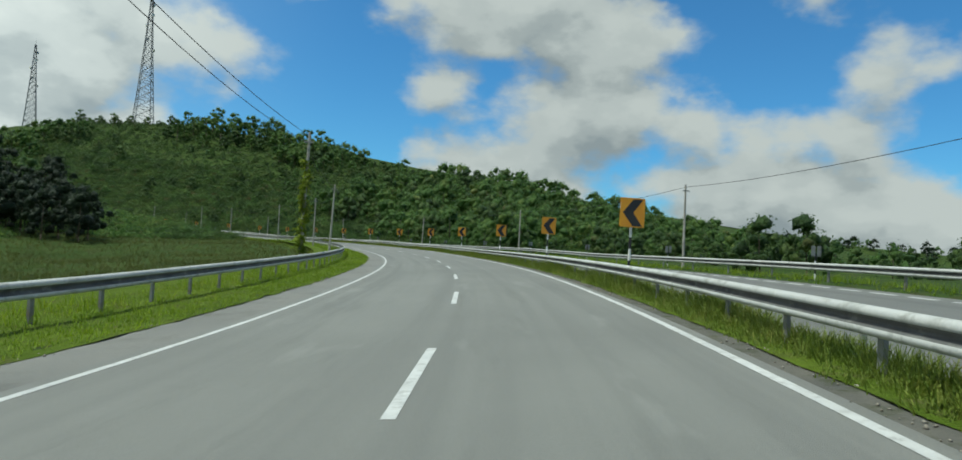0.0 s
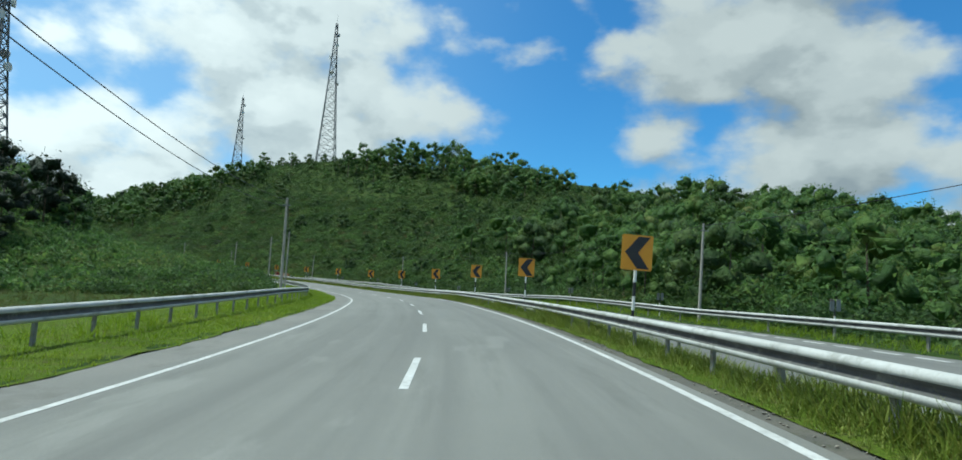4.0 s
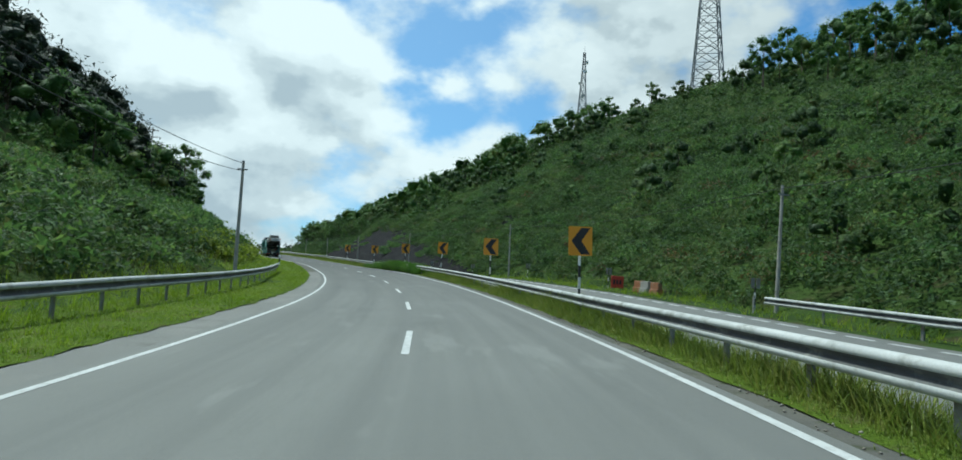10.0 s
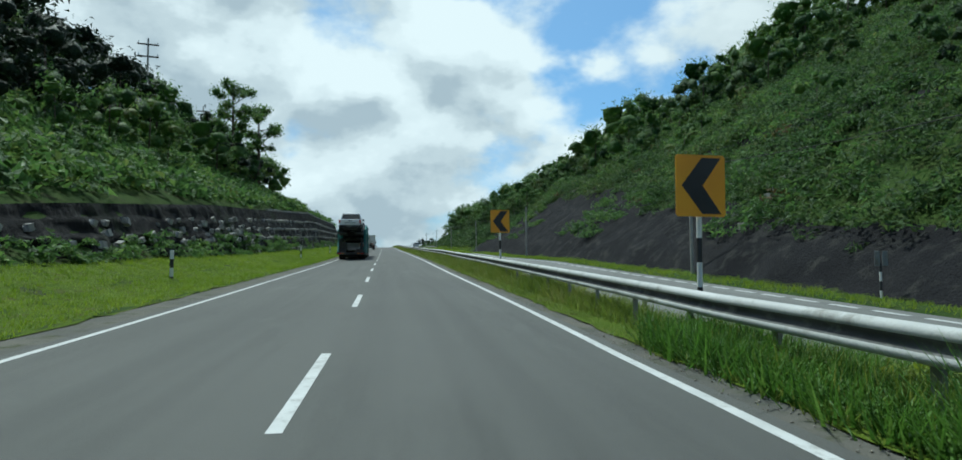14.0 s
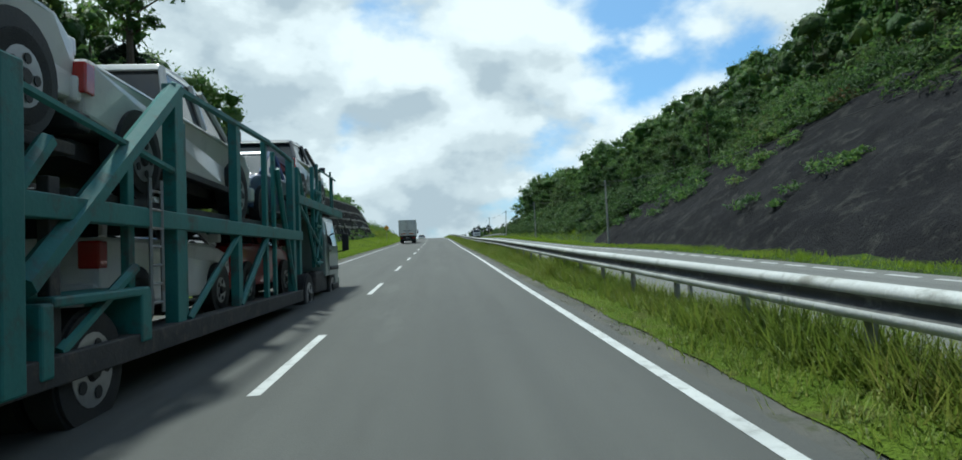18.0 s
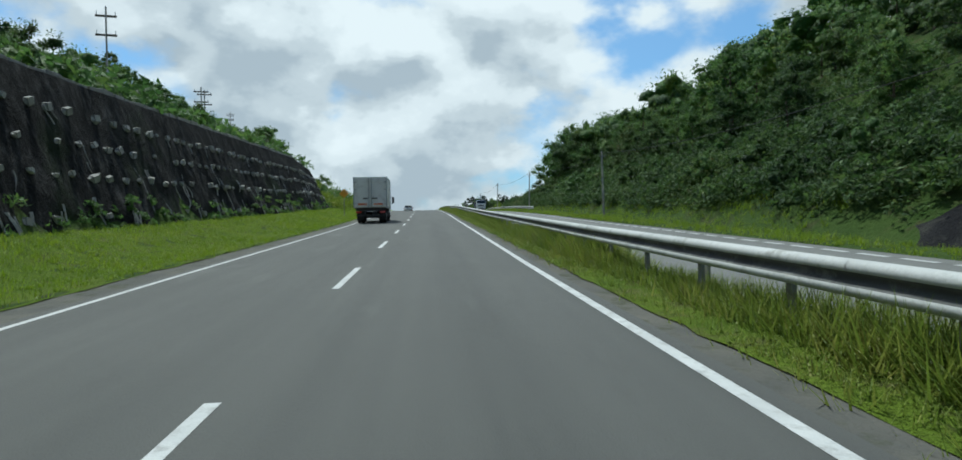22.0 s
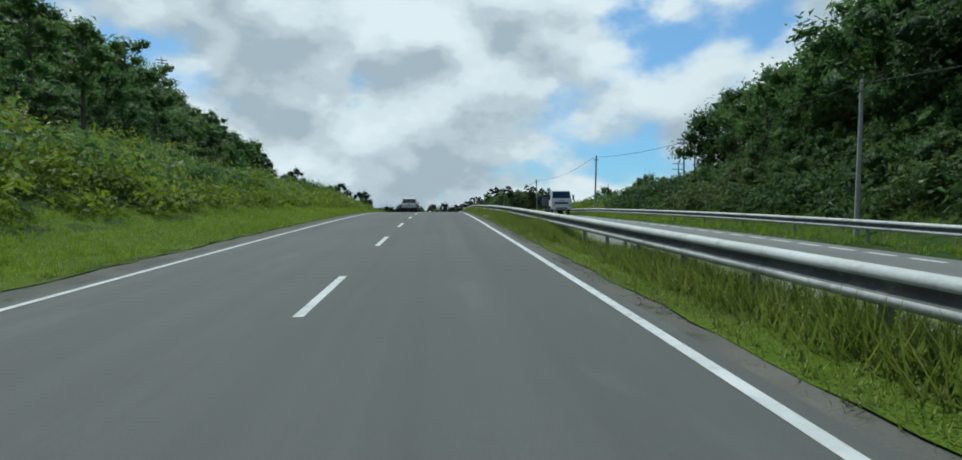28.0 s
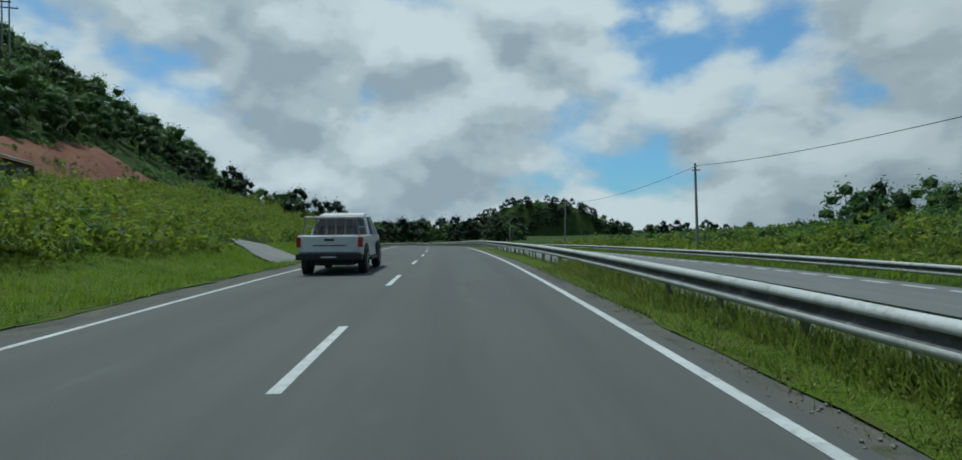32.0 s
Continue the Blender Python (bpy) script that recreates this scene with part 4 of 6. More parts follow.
def tree_kind(kind, tall, spread, blobs, count, size, material, seed, bare=0.35, open_crown=False):
    """A tree: trunk with limbs, and a crown of leaf clumps on the limbs' ends. Returns the thing, to be copied."""
    r = random.Random(seed)
    bm = fresh()
    bend = Vector((r.uniform(-0.4, 0.4), r.uniform(-0.4, 0.4), 0))
    rad = 0.022 * tall
    fork = Vector((0, 0, tall * bare)) + bend * 0.5
    rod(bm, (0, 0, -0.6), fork, rad, rad * 0.7, 7)
    top = Vector((bend.x, bend.y, tall * 0.9))
    rod(bm, fork, top, rad * 0.7, rad * 0.15, 6)
    cs, rs = [], []
    for k in range(blobs):
        a = k * 2.4 + r.uniform(-0.5, 0.5)
        q = (k + 0.5) / blobs
        start = fork.lerp(top, q * 0.85)
        out = spread * (math.sin(math.pi * (0.20 + 0.72 * q)) if not open_crown else r.uniform(0.35, 1.0)) * r.uniform(0.65, 1.15)
        end = start + Vector((math.cos(a) * out, math.sin(a) * out, tall * r.uniform(0.02, 0.16)))
        rod(bm, start, end, rad * 0.35 * (1 - 0.5 * q), rad * 0.08, 5)
        cs.append(end)
        rs.append(spread * r.uniform(0.26, 0.44) * (0.72 if open_crown else 1.0))
        for _ in range(1 if open_crown else 2):
            cs.append(end.lerp(start, r.uniform(0.15, 0.6)) + Vector((r.uniform(-0.4, 0.4), r.uniform(-0.4, 0.4), r.uniform(-0.3, 0.4))) * spread * 0.3)
            rs.append(spread * r.uniform(0.2, 0.36) * (0.8 if open_crown else 1.0))
    cs.append(top)
    rs.append(spread * 0.34)
    root = new("tree")
    part("trunk", bm, BARK, root)
    cs, rs = np.array([tuple(c) for c in cs]), np.array(rs)
    child("crown", mesh_of("crown", *foliage(cs, rs, count, size, 0.40, 0.9, 1.0, seed, False), material), root)
    ends = slice(0, None, 2 if open_crown else 3)
    bm = fresh()
    rod(bm, (0, 0, -0.6), fork, rad, rad * 0.7, 5)
    rod(bm, fork, top, rad * 0.7, rad * 0.2, 4)
    bmesh.ops.triangulate(bm, faces=bm.faces)
    far_shapes["abcdef"[seed - 1]] = {"crown": (*foliage(cs[ends], rs[ends] * 1.4, 52, size * 1.45, 0.55, 0.9, 1.0, seed, False), material),
                             "trunk": (np.array([tuple(q.co) for q in bm.verts]), np.array([[q.index for q in p.verts] for p in bm.faces]), BARK)}
    bm.free()
    return tagged(root, *kind)


BROAD = ("green broadleaved tree with a dense rounded crown", "tree", "hillside trees")
TALL = ("tall slender tree with an open layered crown", "tree", "hillside trees")
DARK = ("broadleaved tree above the cutting, shade coloured into its dark leaves", "tree", "hillside trees")
SHORT = ("low bushy green tree on the slope", "tree", "hillside trees")
kinds = {
    "a": tree_kind(BROAD, 7.5, 2.7, 11, 105, 0.135, LEAF_TREE, 1, 0.20),
    "b": tree_kind(BROAD, 6.0, 2.4, 10, 105, 0.13, LEAF_HILL, 2, 0.16),
    "c": tree_kind(TALL, 10.0, 2.4, 14, 95, 0.15, LEAF_TREE, 3, 0.42, True),
    "d": tree_kind(DARK, 8.5, 3.0, 11, 90, 0.16, LEAF_SHADED, 4, 0.16),
    "e": tree_kind(SHORT, 4.2, 2.0, 8, 105, 0.12, LEAF_HILL, 5, 0.10),
    "f": tree_kind(SHORT, 4.6, 2.1, 8, 105, 0.12, LEAF_TREE, 6, 0.10),
}
used = set()


def plant(kind, s, u, k=1.0, spin=0.0, sink=0.0):
    x, y, z = at(s, u, float(ground(s, u)) - sink)
    m = pose(x, y, z, 0, 0, spin) @ Matrix.Diagonal((k, k, k, 1))
    if kind in used:
        return copy_thing(kinds[kind], m)
    used.add(kind)
    kinds[kind].matrix_basis = m
    return kinds[kind]


woods = {}


def far_tree(kind, s, u, k, spin, sink):
    """A tree of the joined woods: the same shapes, kept as arrays."""
    x, y, z = at(s, u, float(ground(s, u)) - sink)
    woods.setdefault(kind, []).append((x, y, z, k, spin))


def forest(n, s0, s1, u0, u1, mix_of, low, high, seed, gap=2.6, near=False):
    r = random.Random(seed)
    spots = []
    for _ in range(n * 6):
        s, u = r.uniform(s0, s1), r.uniform(u0, u1)
        if len(spots) >= n:
            break
        if any((s - a) ** 2 + (u - b) ** 2 < gap * gap for a, b in spots) or not no_rock(np.array([s]), np.array([u]))[0]:
            continue
        spots.append((s, u))
        k = r.uniform(low, high)
        (plant if near else far_tree)(r.choice(mix_of), s, u, k, r.uniform(0, 360), 0.15 if near else 0.5 * k)


forest(60, 108, 205, 20, 36, "eeff", 0.45, 0.8, 56, 3.0)
forest(150, 104, 160, 34, 105, "aaabbf", 0.95, 1.4, 31, 4.2)
forest(90, 158, 205, 38, 82, "eeff", 0.5, 0.85, 61, 3.8)
forest(50, 190, 212, 78, 106, "aabbf", 0.8, 1.15, 58, 3.0)
forest(50, 160, 192, 78, 112, "abeff", 0.5, 0.8, 59, 3.4)
forest(90, 90, 165, 105, 145, "aab", 0.8, 1.2, 52, 4.6)
forest(120, 70, 114, 20, 105, "aabff", 0.75, 1.15, 51, 3.8)
forest(130, -30, 80, 24, 110, "bef", 0.5, 0.95, 32, 4.4)
forest(60, 200, 262, 80, 112, "aabc", 0.9, 1.3, 33, 3.2)
forest(34, 262, 345, 88, 116, "bef", 0.6, 0.9, 34, 4.0)
forest(80, 200, 345, 27, 88, "eeffb", 0.5, 0.95, 35, 4.6)
forest(16, 418, 437, 22.5, 31, "aab", 0.9, 1.25, 53, 2.2, True)
forest(26, 450, 473, 34, 50, "aab", 1.1, 1.55, 62, 2.4, True)
forest(20, 418, 440, 19.5, 25, "ef", 0.6, 0.9, 57, 1.8, True)
forest(34, 406, 442, 28, 50, "aab", 0.95, 1.25, 54, 2.8)
forest(75, 338, 440, 22.5, 32, "aabbef", 0.5, 0.76, 36, 2.6, True)
forest(140, 338, 447, 32, 75, "aabbf", 0.75, 1.0, 46, 3.2)
forest(60, 300, 345, 32, 80, "aabef", 0.95, 1.3, 37, 3.6)
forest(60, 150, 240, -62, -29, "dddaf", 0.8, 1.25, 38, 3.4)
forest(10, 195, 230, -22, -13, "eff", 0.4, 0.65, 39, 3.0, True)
# only the dark-leaved kind: its colour supplies this slope's shade
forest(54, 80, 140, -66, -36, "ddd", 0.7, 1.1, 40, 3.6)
forest(46, 235, 335, -26, -17.5, "aaddff", 0.6, 0.95, 41, 3.0)
forest(34, 340, 402, -24, -13.5, "eff", 0.5, 0.9, 49, 2.4, True)
forest(40, 306, 350, -34, -17.5, "aaff", 0.8, 1.15, 55, 2.6)
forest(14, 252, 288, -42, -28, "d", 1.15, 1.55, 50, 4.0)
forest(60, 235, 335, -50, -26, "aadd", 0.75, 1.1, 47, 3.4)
forest(50, 402, 480, -32, -19, "abeff", 0.5, 0.8, 42, 3.2, True)
forest(110, 402, 490, -75, -30, "aabb", 0.6, 0.9, 48, 3.6)
forest(240, 475, 640, -90, -42, "aabb", 0.75, 1.15, 43, 3.8)
forest(60, 555, 660, -42, -12, "aad", 0.5, 0.8, 44, 3.4)
forest(70, 464, 505, 26, 75, "eff", 0.6, 1.0, 45, 2.6)
plant("c", 327.3, -17.2, 1.35, 40)
plant("c", 322.0, -19.5, 1.05, 100)
for kind, s, u, k in (("c", 448, -27, 0.85), ("a", 455, -29, 1.15), ("c", 463, -31, 1.0), ("a", 468, -30, 1.2), ("c", 482, -36, 1.1), ("a", 489, -35, 1.2), ("c", 438, -25, 0.8)):
    plant(kind, s, u, k, 37 * s)
plant("a", 221.9, 94.3, 1.6, 10)
plant("c", 299.4, 89.6, 0.55, 70)
plant("c", 323.5, 92.5, 0.6, 170)
plant("a", 375.1, 25.3, 0.95, 30)
forest(64, 345, 446, 18.2, 22.8, "ef", 0.3, 0.58, 60, 1.9)
for kind, proto in kinds.items():
    if kind not in used:
        for ob in (*proto.children_recursive, proto):
            bpy.data.objects.remove(ob)
# the tree line beyond the crest
for k in range(110):
    q = random.Random(900 + k)
    w, far = radians(q.uniform(59.5, 72.5)), q.uniform(225, 300)
    woods.setdefault(q.choice("dda"), []).append((-307 - math.sin(w) * far, 281 + math.cos(w) * far, 3.0 + q.uniform(0, 2.5), q.uniform(0.8, 1.25), q.uniform(0, 360)))
# a wooded knoll far beyond the crest
ka, kb = np.meshgrid(np.linspace(-1.15, 1.15, 30), np.linspace(-1, 1, 11), indexing="ij")


def knoll_at(a, b):
    return -693 + 32 * a + 21 * b, 524 + 54 * a - 12.5 * b, -9 + (9 + 28 * np.clip(1 - a * a, 0, 1)) * (1 - b * b)


knoll = new("far_knoll", mesh_of("far_knoll", np.stack(knoll_at(ka, kb), -1).reshape(-1, 3), grid_faces(30, 11, True), EARTH, True))
tagged(knoll, "dark wooded knoll far beyond the crest", "hill", kind="structure")
for k in range(150):
    q = random.Random(2000 + k)
    x, y, z = knoll_at(q.uniform(-1.05, 1.05), q.uniform(-0.5, 0.8))
    woods.setdefault(q.choice("dda"), []).append((x, y, float(z) - 1.2, q.uniform(0.6, 0.95), q.uniform(0, 360)))
for k in range(120):
    q = random.Random(3000 + k)
    a = q.uniform(0, 1)
    woods.setdefault(q.choice("da"), []).append((-660 + a * 230, 560 + a * 120, 1.0 + 6 * (1 - a) * q.uniform(0, 1), q.uniform(0.8, 1.2), q.uniform(0, 360)))

ring_w = np.radians(np.linspace(-20, -62, 40))
ring_r = np.linspace(330, 470, 15)
hw, hr = np.meshgrid(ring_w, ring_r, indexing="ij")
top_h = np.interp(np.degrees(-hw), [20, 24, 30, 36, 46, 54, 62], [0, 9, 20, 24, 19, 14, 6]) * np.sin(np.pi * np.clip((hr - 330) / 140, 0, 1)) ** 0.8
hx, hy, hz = -3 - np.sin(hw) * hr, -31 + np.cos(hw) * hr, -6.5 + top_h
ridge = new("far_hill", mesh_of("far_hill", np.stack([hx, hy, hz], -1).reshape(-1, 3), grid_faces(40, 15), EARTH, True))
tagged(ridge, "distant dark wooded ridge beyond the bend", "hill", kind="structure")
for k in range(170):
    q = random.Random(5000 + k)
    i, j = q.randrange(1, 39), q.randrange(1, 9)
    woods.setdefault(q.choice("dda"), []).append((hx[i, j] + q.uniform(-4, 4), hy[i, j] + q.uniform(-4, 4), hz[i, j] - 1.5, q.uniform(0.6, 0.95), q.uniform(0, 360)))

for piece, label in (("crown", "dense green woodland crowns on the hills"), ("trunk", "brown trunks of the hill woodland")):
    by_mat = {}
    for kind, spots in woods.items():
        co, tri, mat = far_shapes[kind][piece]
        p = np.array(spots)
        a = np.radians(p[:, 4])
        c, d, k = np.cos(a)[:, None], np.sin(a)[:, None], p[:, 3][:, None]
        out = np.stack([p[:, 0:1] + k * (c * co[:, 0] - d * co[:, 1]), p[:, 1:2] + k * (d * co[:, 0] + c * co[:, 1]), p[:, 2:3] + k * co[:, 2]], -1)
        f = (tri[None] + (np.arange(len(p)) * len(co))[:, None, None]).reshape(-1, 3)
        by_mat.setdefault(mat.name, []).append((out.reshape(-1, 3), f, mat))
    for group in by_mat.values():
        base, vs, fs = 0, [], []
        for v, f, m in group:
            vs.append(v)
            fs.append(f + base)
            base += len(v)
        tagged(new("woodland_" + piece, mesh_of("woodland_" + piece, np.concatenate(vs), np.concatenate(fs), group[0][2])), label, "woodland", kind="stuff")


# ------------------------------------------------------------------ grit and litter along the edges
def grit(name, label, spec, seed, material):
    """Small angular stones: patches of (number, s0, s1, u0, u1, size)."""
    g = np.random.default_rng(seed)
    shape = np.array([(1, 0, 0), (0, 1, 0), (-1, 0, 0), (0, -1, 0), (0, 0, 0.8), (0, 0, -0.5)], float)
    tri = np.array([(0, 1, 4), (1, 2, 4), (2, 3, 4), (3, 0, 4), (1, 0, 5), (2, 1, 5), (3, 2, 5), (0, 3, 5)])
    vs = []
    for n, s0, s1, u0, u1, size in spec:
        s, u = g.uniform(s0, s1, n), u0 + (u1 - u0) * g.uniform(0, 1, n) ** 0.7
        keep = wavy(s, u * 2, 1.7, seed) > -0.1
        s, u = s[keep], u[keep]
        c = at(s, u, paved(s, u) + 0.004)
        k = size * g.uniform(0.3, 1.4, (len(s), 1, 1))
        vs.append(c[:, None, :] + (shape + g.normal(0, 0.25, (len(s), 6, 3))) * k)
    v = np.concatenate(vs)
    f = (tri[None] + (np.arange(len(v)) * 6)[:, None, None]).reshape(-1, 3)
    return tagged(new(name, mesh_of(name, v.reshape(-1, 3), f, material)), label, "grit", kind="stuff")


SAND = surface("pale_grit", (0.30, 0.28, 0.24), (0.20, 0.18, 0.15), 3.0, 20.0, 0.95, bump=0.3, grain=0.3, spec=0.2)
grit("edge_grit", "loose grit and small stones along the edge of the carriageway",
     [(7000, 225, 470, 3.72, 4.15, 0.013), (2500, 392, 424, 3.70, 4.2, 0.012), (3000, -30, 225, 3.72, 4.1, 0.02), (5000, -30, 470, -5.2, -4.7, 0.02)], 61, SAND)


# ------------------------------------------------------------------ signs, posts, poles, cables, masts
def plate(pts, thick):
    """A flat panel in x and z with the given outline, facing -y, of the given thickness."""
    bm = fresh()
    front = [bm.verts.new((x, -thick / 2, z)) for x, z in pts]
    back = [bm.verts.new((x, thick / 2, z)) for x, z in pts]
    bm.faces.new(front)
    bm.faces.new(back[::-1])
    n = len(pts)
    for i in range(n):
        bm.faces.new((front[(i + 1) % n], front[i], back[i], back[(i + 1) % n]))
    bmesh.ops.recalc_face_normals(bm, faces=bm.faces)
    return bm


def chevron_sign():
    root = tagged(new("chevron_sign"), "amber chevron sign with a black arrow on a banded post", "road sign", "chevron signs on the median")
    for k in range(6):
        bm = fresh()
        rod(bm, (0, 0, -0.35 + 0.36 * k), (0, 0, 0.01 + 0.36 * k), 0.04, seg=10)
        part("post_band", bm, BLACK if k % 2 == 0 else WHITE, root)
    bm = plate([(-0.37, 1.76), (0.37, 1.76), (0.40, 1.79), (0.40, 2.64), (0.37, 2.67), (-0.37, 2.67), (-0.40, 2.64), (-0.40, 1.79)], 0.012)
    bmesh.ops.translate(bm, vec=(0, -0.055, 0), verts=bm.verts)
    panel = part("panel", bm, AMBER, root)
    bm = plate([(-0.31, 2.215), (0.02, 2.63), (0.33, 2.63), (0.03, 2.215), (0.33, 1.80), (0.02, 1.80)], 0.004)
    bmesh.ops.translate(bm, vec=(0, -0.064, 0), verts=bm.verts)
    part("arrow", bm, BLACK, panel)
    bm = fresh()
    for z in (1.95, 2.48):
        box(bm, -0.33, 0.33, -0.045, -0.035, z - 0.02, z + 0.02)
    part("bracket", bm, POST, panel)
    return root


sign = chevron_sign()
rs = random.Random(5)
for k, s in enumerate((-11.8, 2.7, 17.5, 33.0, 48.0, 63.4, 78.5, 93.3, 108.2, 123.0, 137.3, 152.8, 168.6, 183.5, 198.2, 212.7, 226.7, 241.6, 258.0)):
    x, y, z = at(s, 5.25, np.interp(s, S, FALL) * 5.25)
    m = pose(x, y, z, 0, rs.uniform(-2.0, 2.0), turn_at(s) + rs.uniform(-6, 10))
    if k == 0:
        sign.matrix_basis = m
    else:
        copy_thing(sign, m)


def marker_post():
    root = tagged(new("marker_post"), "short black and white banded marker post", "marker post", "marker posts on the verge")
    for k in range(4):
        bm = fresh()
        box(bm, -0.06, 0.06, -0.03, 0.03, -0.2 + 0.3 * k, 0.1 + 0.3 * k, 0.01)
        part("band", bm, WHITE if k % 2 else BLACK, root)
    return root


mp = marker_post()
for i, s in enumerate((224.6, 240.0, 256.0, 290.0, 320.0)):
    if i == 0:
        mp.matrix_basis = place(s, -6.6)
    else:
        copy_thing(mp, place(s, -6.6))


def delineator():
    root = tagged(new("delineator_post"), "thin banded post with two reflector boards", "marker post", "reflector posts beyond the far lane")
    for k in range(5):
        bm = fresh()
        rod(bm, (0, 0, -0.3 + 0.28 * k), (0, 0, -0.02 + 0.28 * k), 0.035, seg=8)
        part("post_band", bm, WHITE if k % 2 else BLACK, root)
    for x in (-0.13, 0.13):
        bm = fresh()
        box(bm, x - 0.09, x + 0.09, -0.05, -0.03, 1.0, 1.45, 0.008)
        part("reflector_board", bm, POST, root)
    return root


de = delineator()
first = True
for s in np.arange(-8, 262, 15.0):
    m = place(s + 3, 15.4)
    if first:
        de.matrix_basis, first = m, False
    else:
        copy_thing(de, m)


def pole(tall, label, arms=0, rad=0.11, group="roadside poles"):
    root = tagged(new("utility_pole"), label, "utility pole", group)
    bm = fresh()
    rod(bm, (0, 0, -0.8), (0, 0, tall), rad, rad * 0.62, 10)
    part("shaft", bm, WOOD_POLE, root)
    bm = fresh()
    rod(bm, (0, 0, tall - 0.02), (0, 0, tall + 0.05), rad * 0.7, rad * 0.5, 10)
    part("cap", bm, POST, root)
    for k in range(arms):
        z = tall - 0.5 - 1.1 * k
        bm = fresh()
        box(bm, -1.1, 1.1, -0.06, 0.06, z - 0.06, z + 0.06, 0.01)
        arm = part("crossarm", bm, BARK, root)
        for x in (-0.95, 0.0, 0.95):
            bm = fresh()
            rod(bm, (x, 0, z + 0.05), (x, 0, z + 0.28), 0.05, 0.035, 8)
            part("insulator", bm, WHITE, arm)
    if not arms:
        bm = fresh()
        box(bm, -0.25, 0.25, -rad - 0.05, -rad, tall - 0.45, tall - 0.38)
        part("cable_bracket", bm, POST, root)
    return root


def cable(name, pts, sag, rad, label):
    """A hanging cable through the given places."""
    verts, faces, seg = [], [], 5
    rows = []
    for a, b in zip(pts[:-1], pts[1:]):
        a, b = np.array(a), np.array(b)
        for q in np.linspace(0, 1, 14)[:-1]:
            p = a + (b - a) * q
            rows.append((p[0], p[1], p[2] - sag * 4 * q * (1 - q)))
    rows.append(tuple(pts[-1]))
    for i, p in enumerate(rows):
        d = Vector(rows[min(i + 1, len(rows) - 1)]) - Vector(rows[max(i - 1, 0)])
        n1 = d.cross(Vector((0, 0, 1))).normalized()
        n2 = d.cross(n1).normalized()
        for k in range(seg):
            w = 2 * math.pi * k / seg
            verts.append(tuple(Vector(p) + rad * (math.cos(w) * n1 + math.sin(w) * n2)))
        if i:
            for k in range(seg):
                faces.append(((i - 1) * seg + k, (i - 1) * seg + (k + 1) % seg, i * seg + (k + 1) % seg, i * seg + k))
    return tagged(new(name, mesh_of(name, verts, faces, WIRE, True)), label, "cable", "overhead cables")


def line_of(spots, lift, label, group, wires, rad=0.11):
    """Poles at (s, u, height over the road plane) and the cables between them."""
    first, tops = None, []
    for s, u, t in spots:
        base = float(ground(s, u))
        plane = float(np.interp(s, S, FALL)) * max(-6.0, min(u, 15.0))
        tall = plane + t - base
        ob = pole(6.0, label, 0, rad, group) if first is None else copy_thing(first, Matrix())
        first = first or ob
        x, y, z = at(s, u, base)
        rr = random.Random(int(s * 7))
        ob.matrix_basis = pose(x, y, z, rr.uniform(-1.2, 1.2), rr.uniform(-1.5, 1.5), turn_at(s)) @ Matrix.Diagonal((1, 1, tall / 6.0, 1))
        tops.append((x, y, z + tall - 0.1))
    for k in range(wires):
        cable("overhead_cable", [(x, y, z - 0.4 * k) for x, y, z in tops], 0.6 + 0.12 * k, 0.014, "black sagging overhead cable between roadside poles")
    return tops


left_spots = [(-27, -7.8, 9.0), (3, -7.8, 7.0), (29, -7.9, 6.3), (57.6, -7.9, 6.3), (89, -7.9, 6.3), (122, -8, 6.3), (139.8, -8, 6.4), (165.7, -8.1, 6.2), (199, -8, 6.2)]
line_of(left_spots, 0, "slim pale concrete utility pole by the guardrail", "poles along the verge", 2)
line_of([(s, 16.0, 5.2) for s in (-28, 9, 45, 81.4, 117, 151.6, 189.4, 226, 263)], 0, "slim pale concrete utility pole on the far verge", "poles along the far verge", 1, 0.1)
line_of([(s, 16.0, 5.1) for s in (301.4, 339.4, 379, 415.5, 452.8, 487.4, 523, 560)], 0, "slim pale concrete utility pole on the far verge", "poles along the far verge", 1, 0.1)

# creeper on one pole
g = np.random.default_rng(3)
x, y, z = at(3, -7.8, float(ground(3, -7.8)))
h = g.uniform(0.2, 5.6, 150)
cc = np.stack([x + g.normal(0, 0.08, 150) + 0.12 * np.sin(h * 3), y + g.normal(0, 0.08, 150), z + h], 1)
v, f = leaves(cc, 0.22, 10, 0.11, seed=77)
tagged(new("pole_creeper", mesh_of("pole_creeper", v, f, LEAF_BRIGHT)), "leafy creeper climbing up a utility pole", "climbing plant")

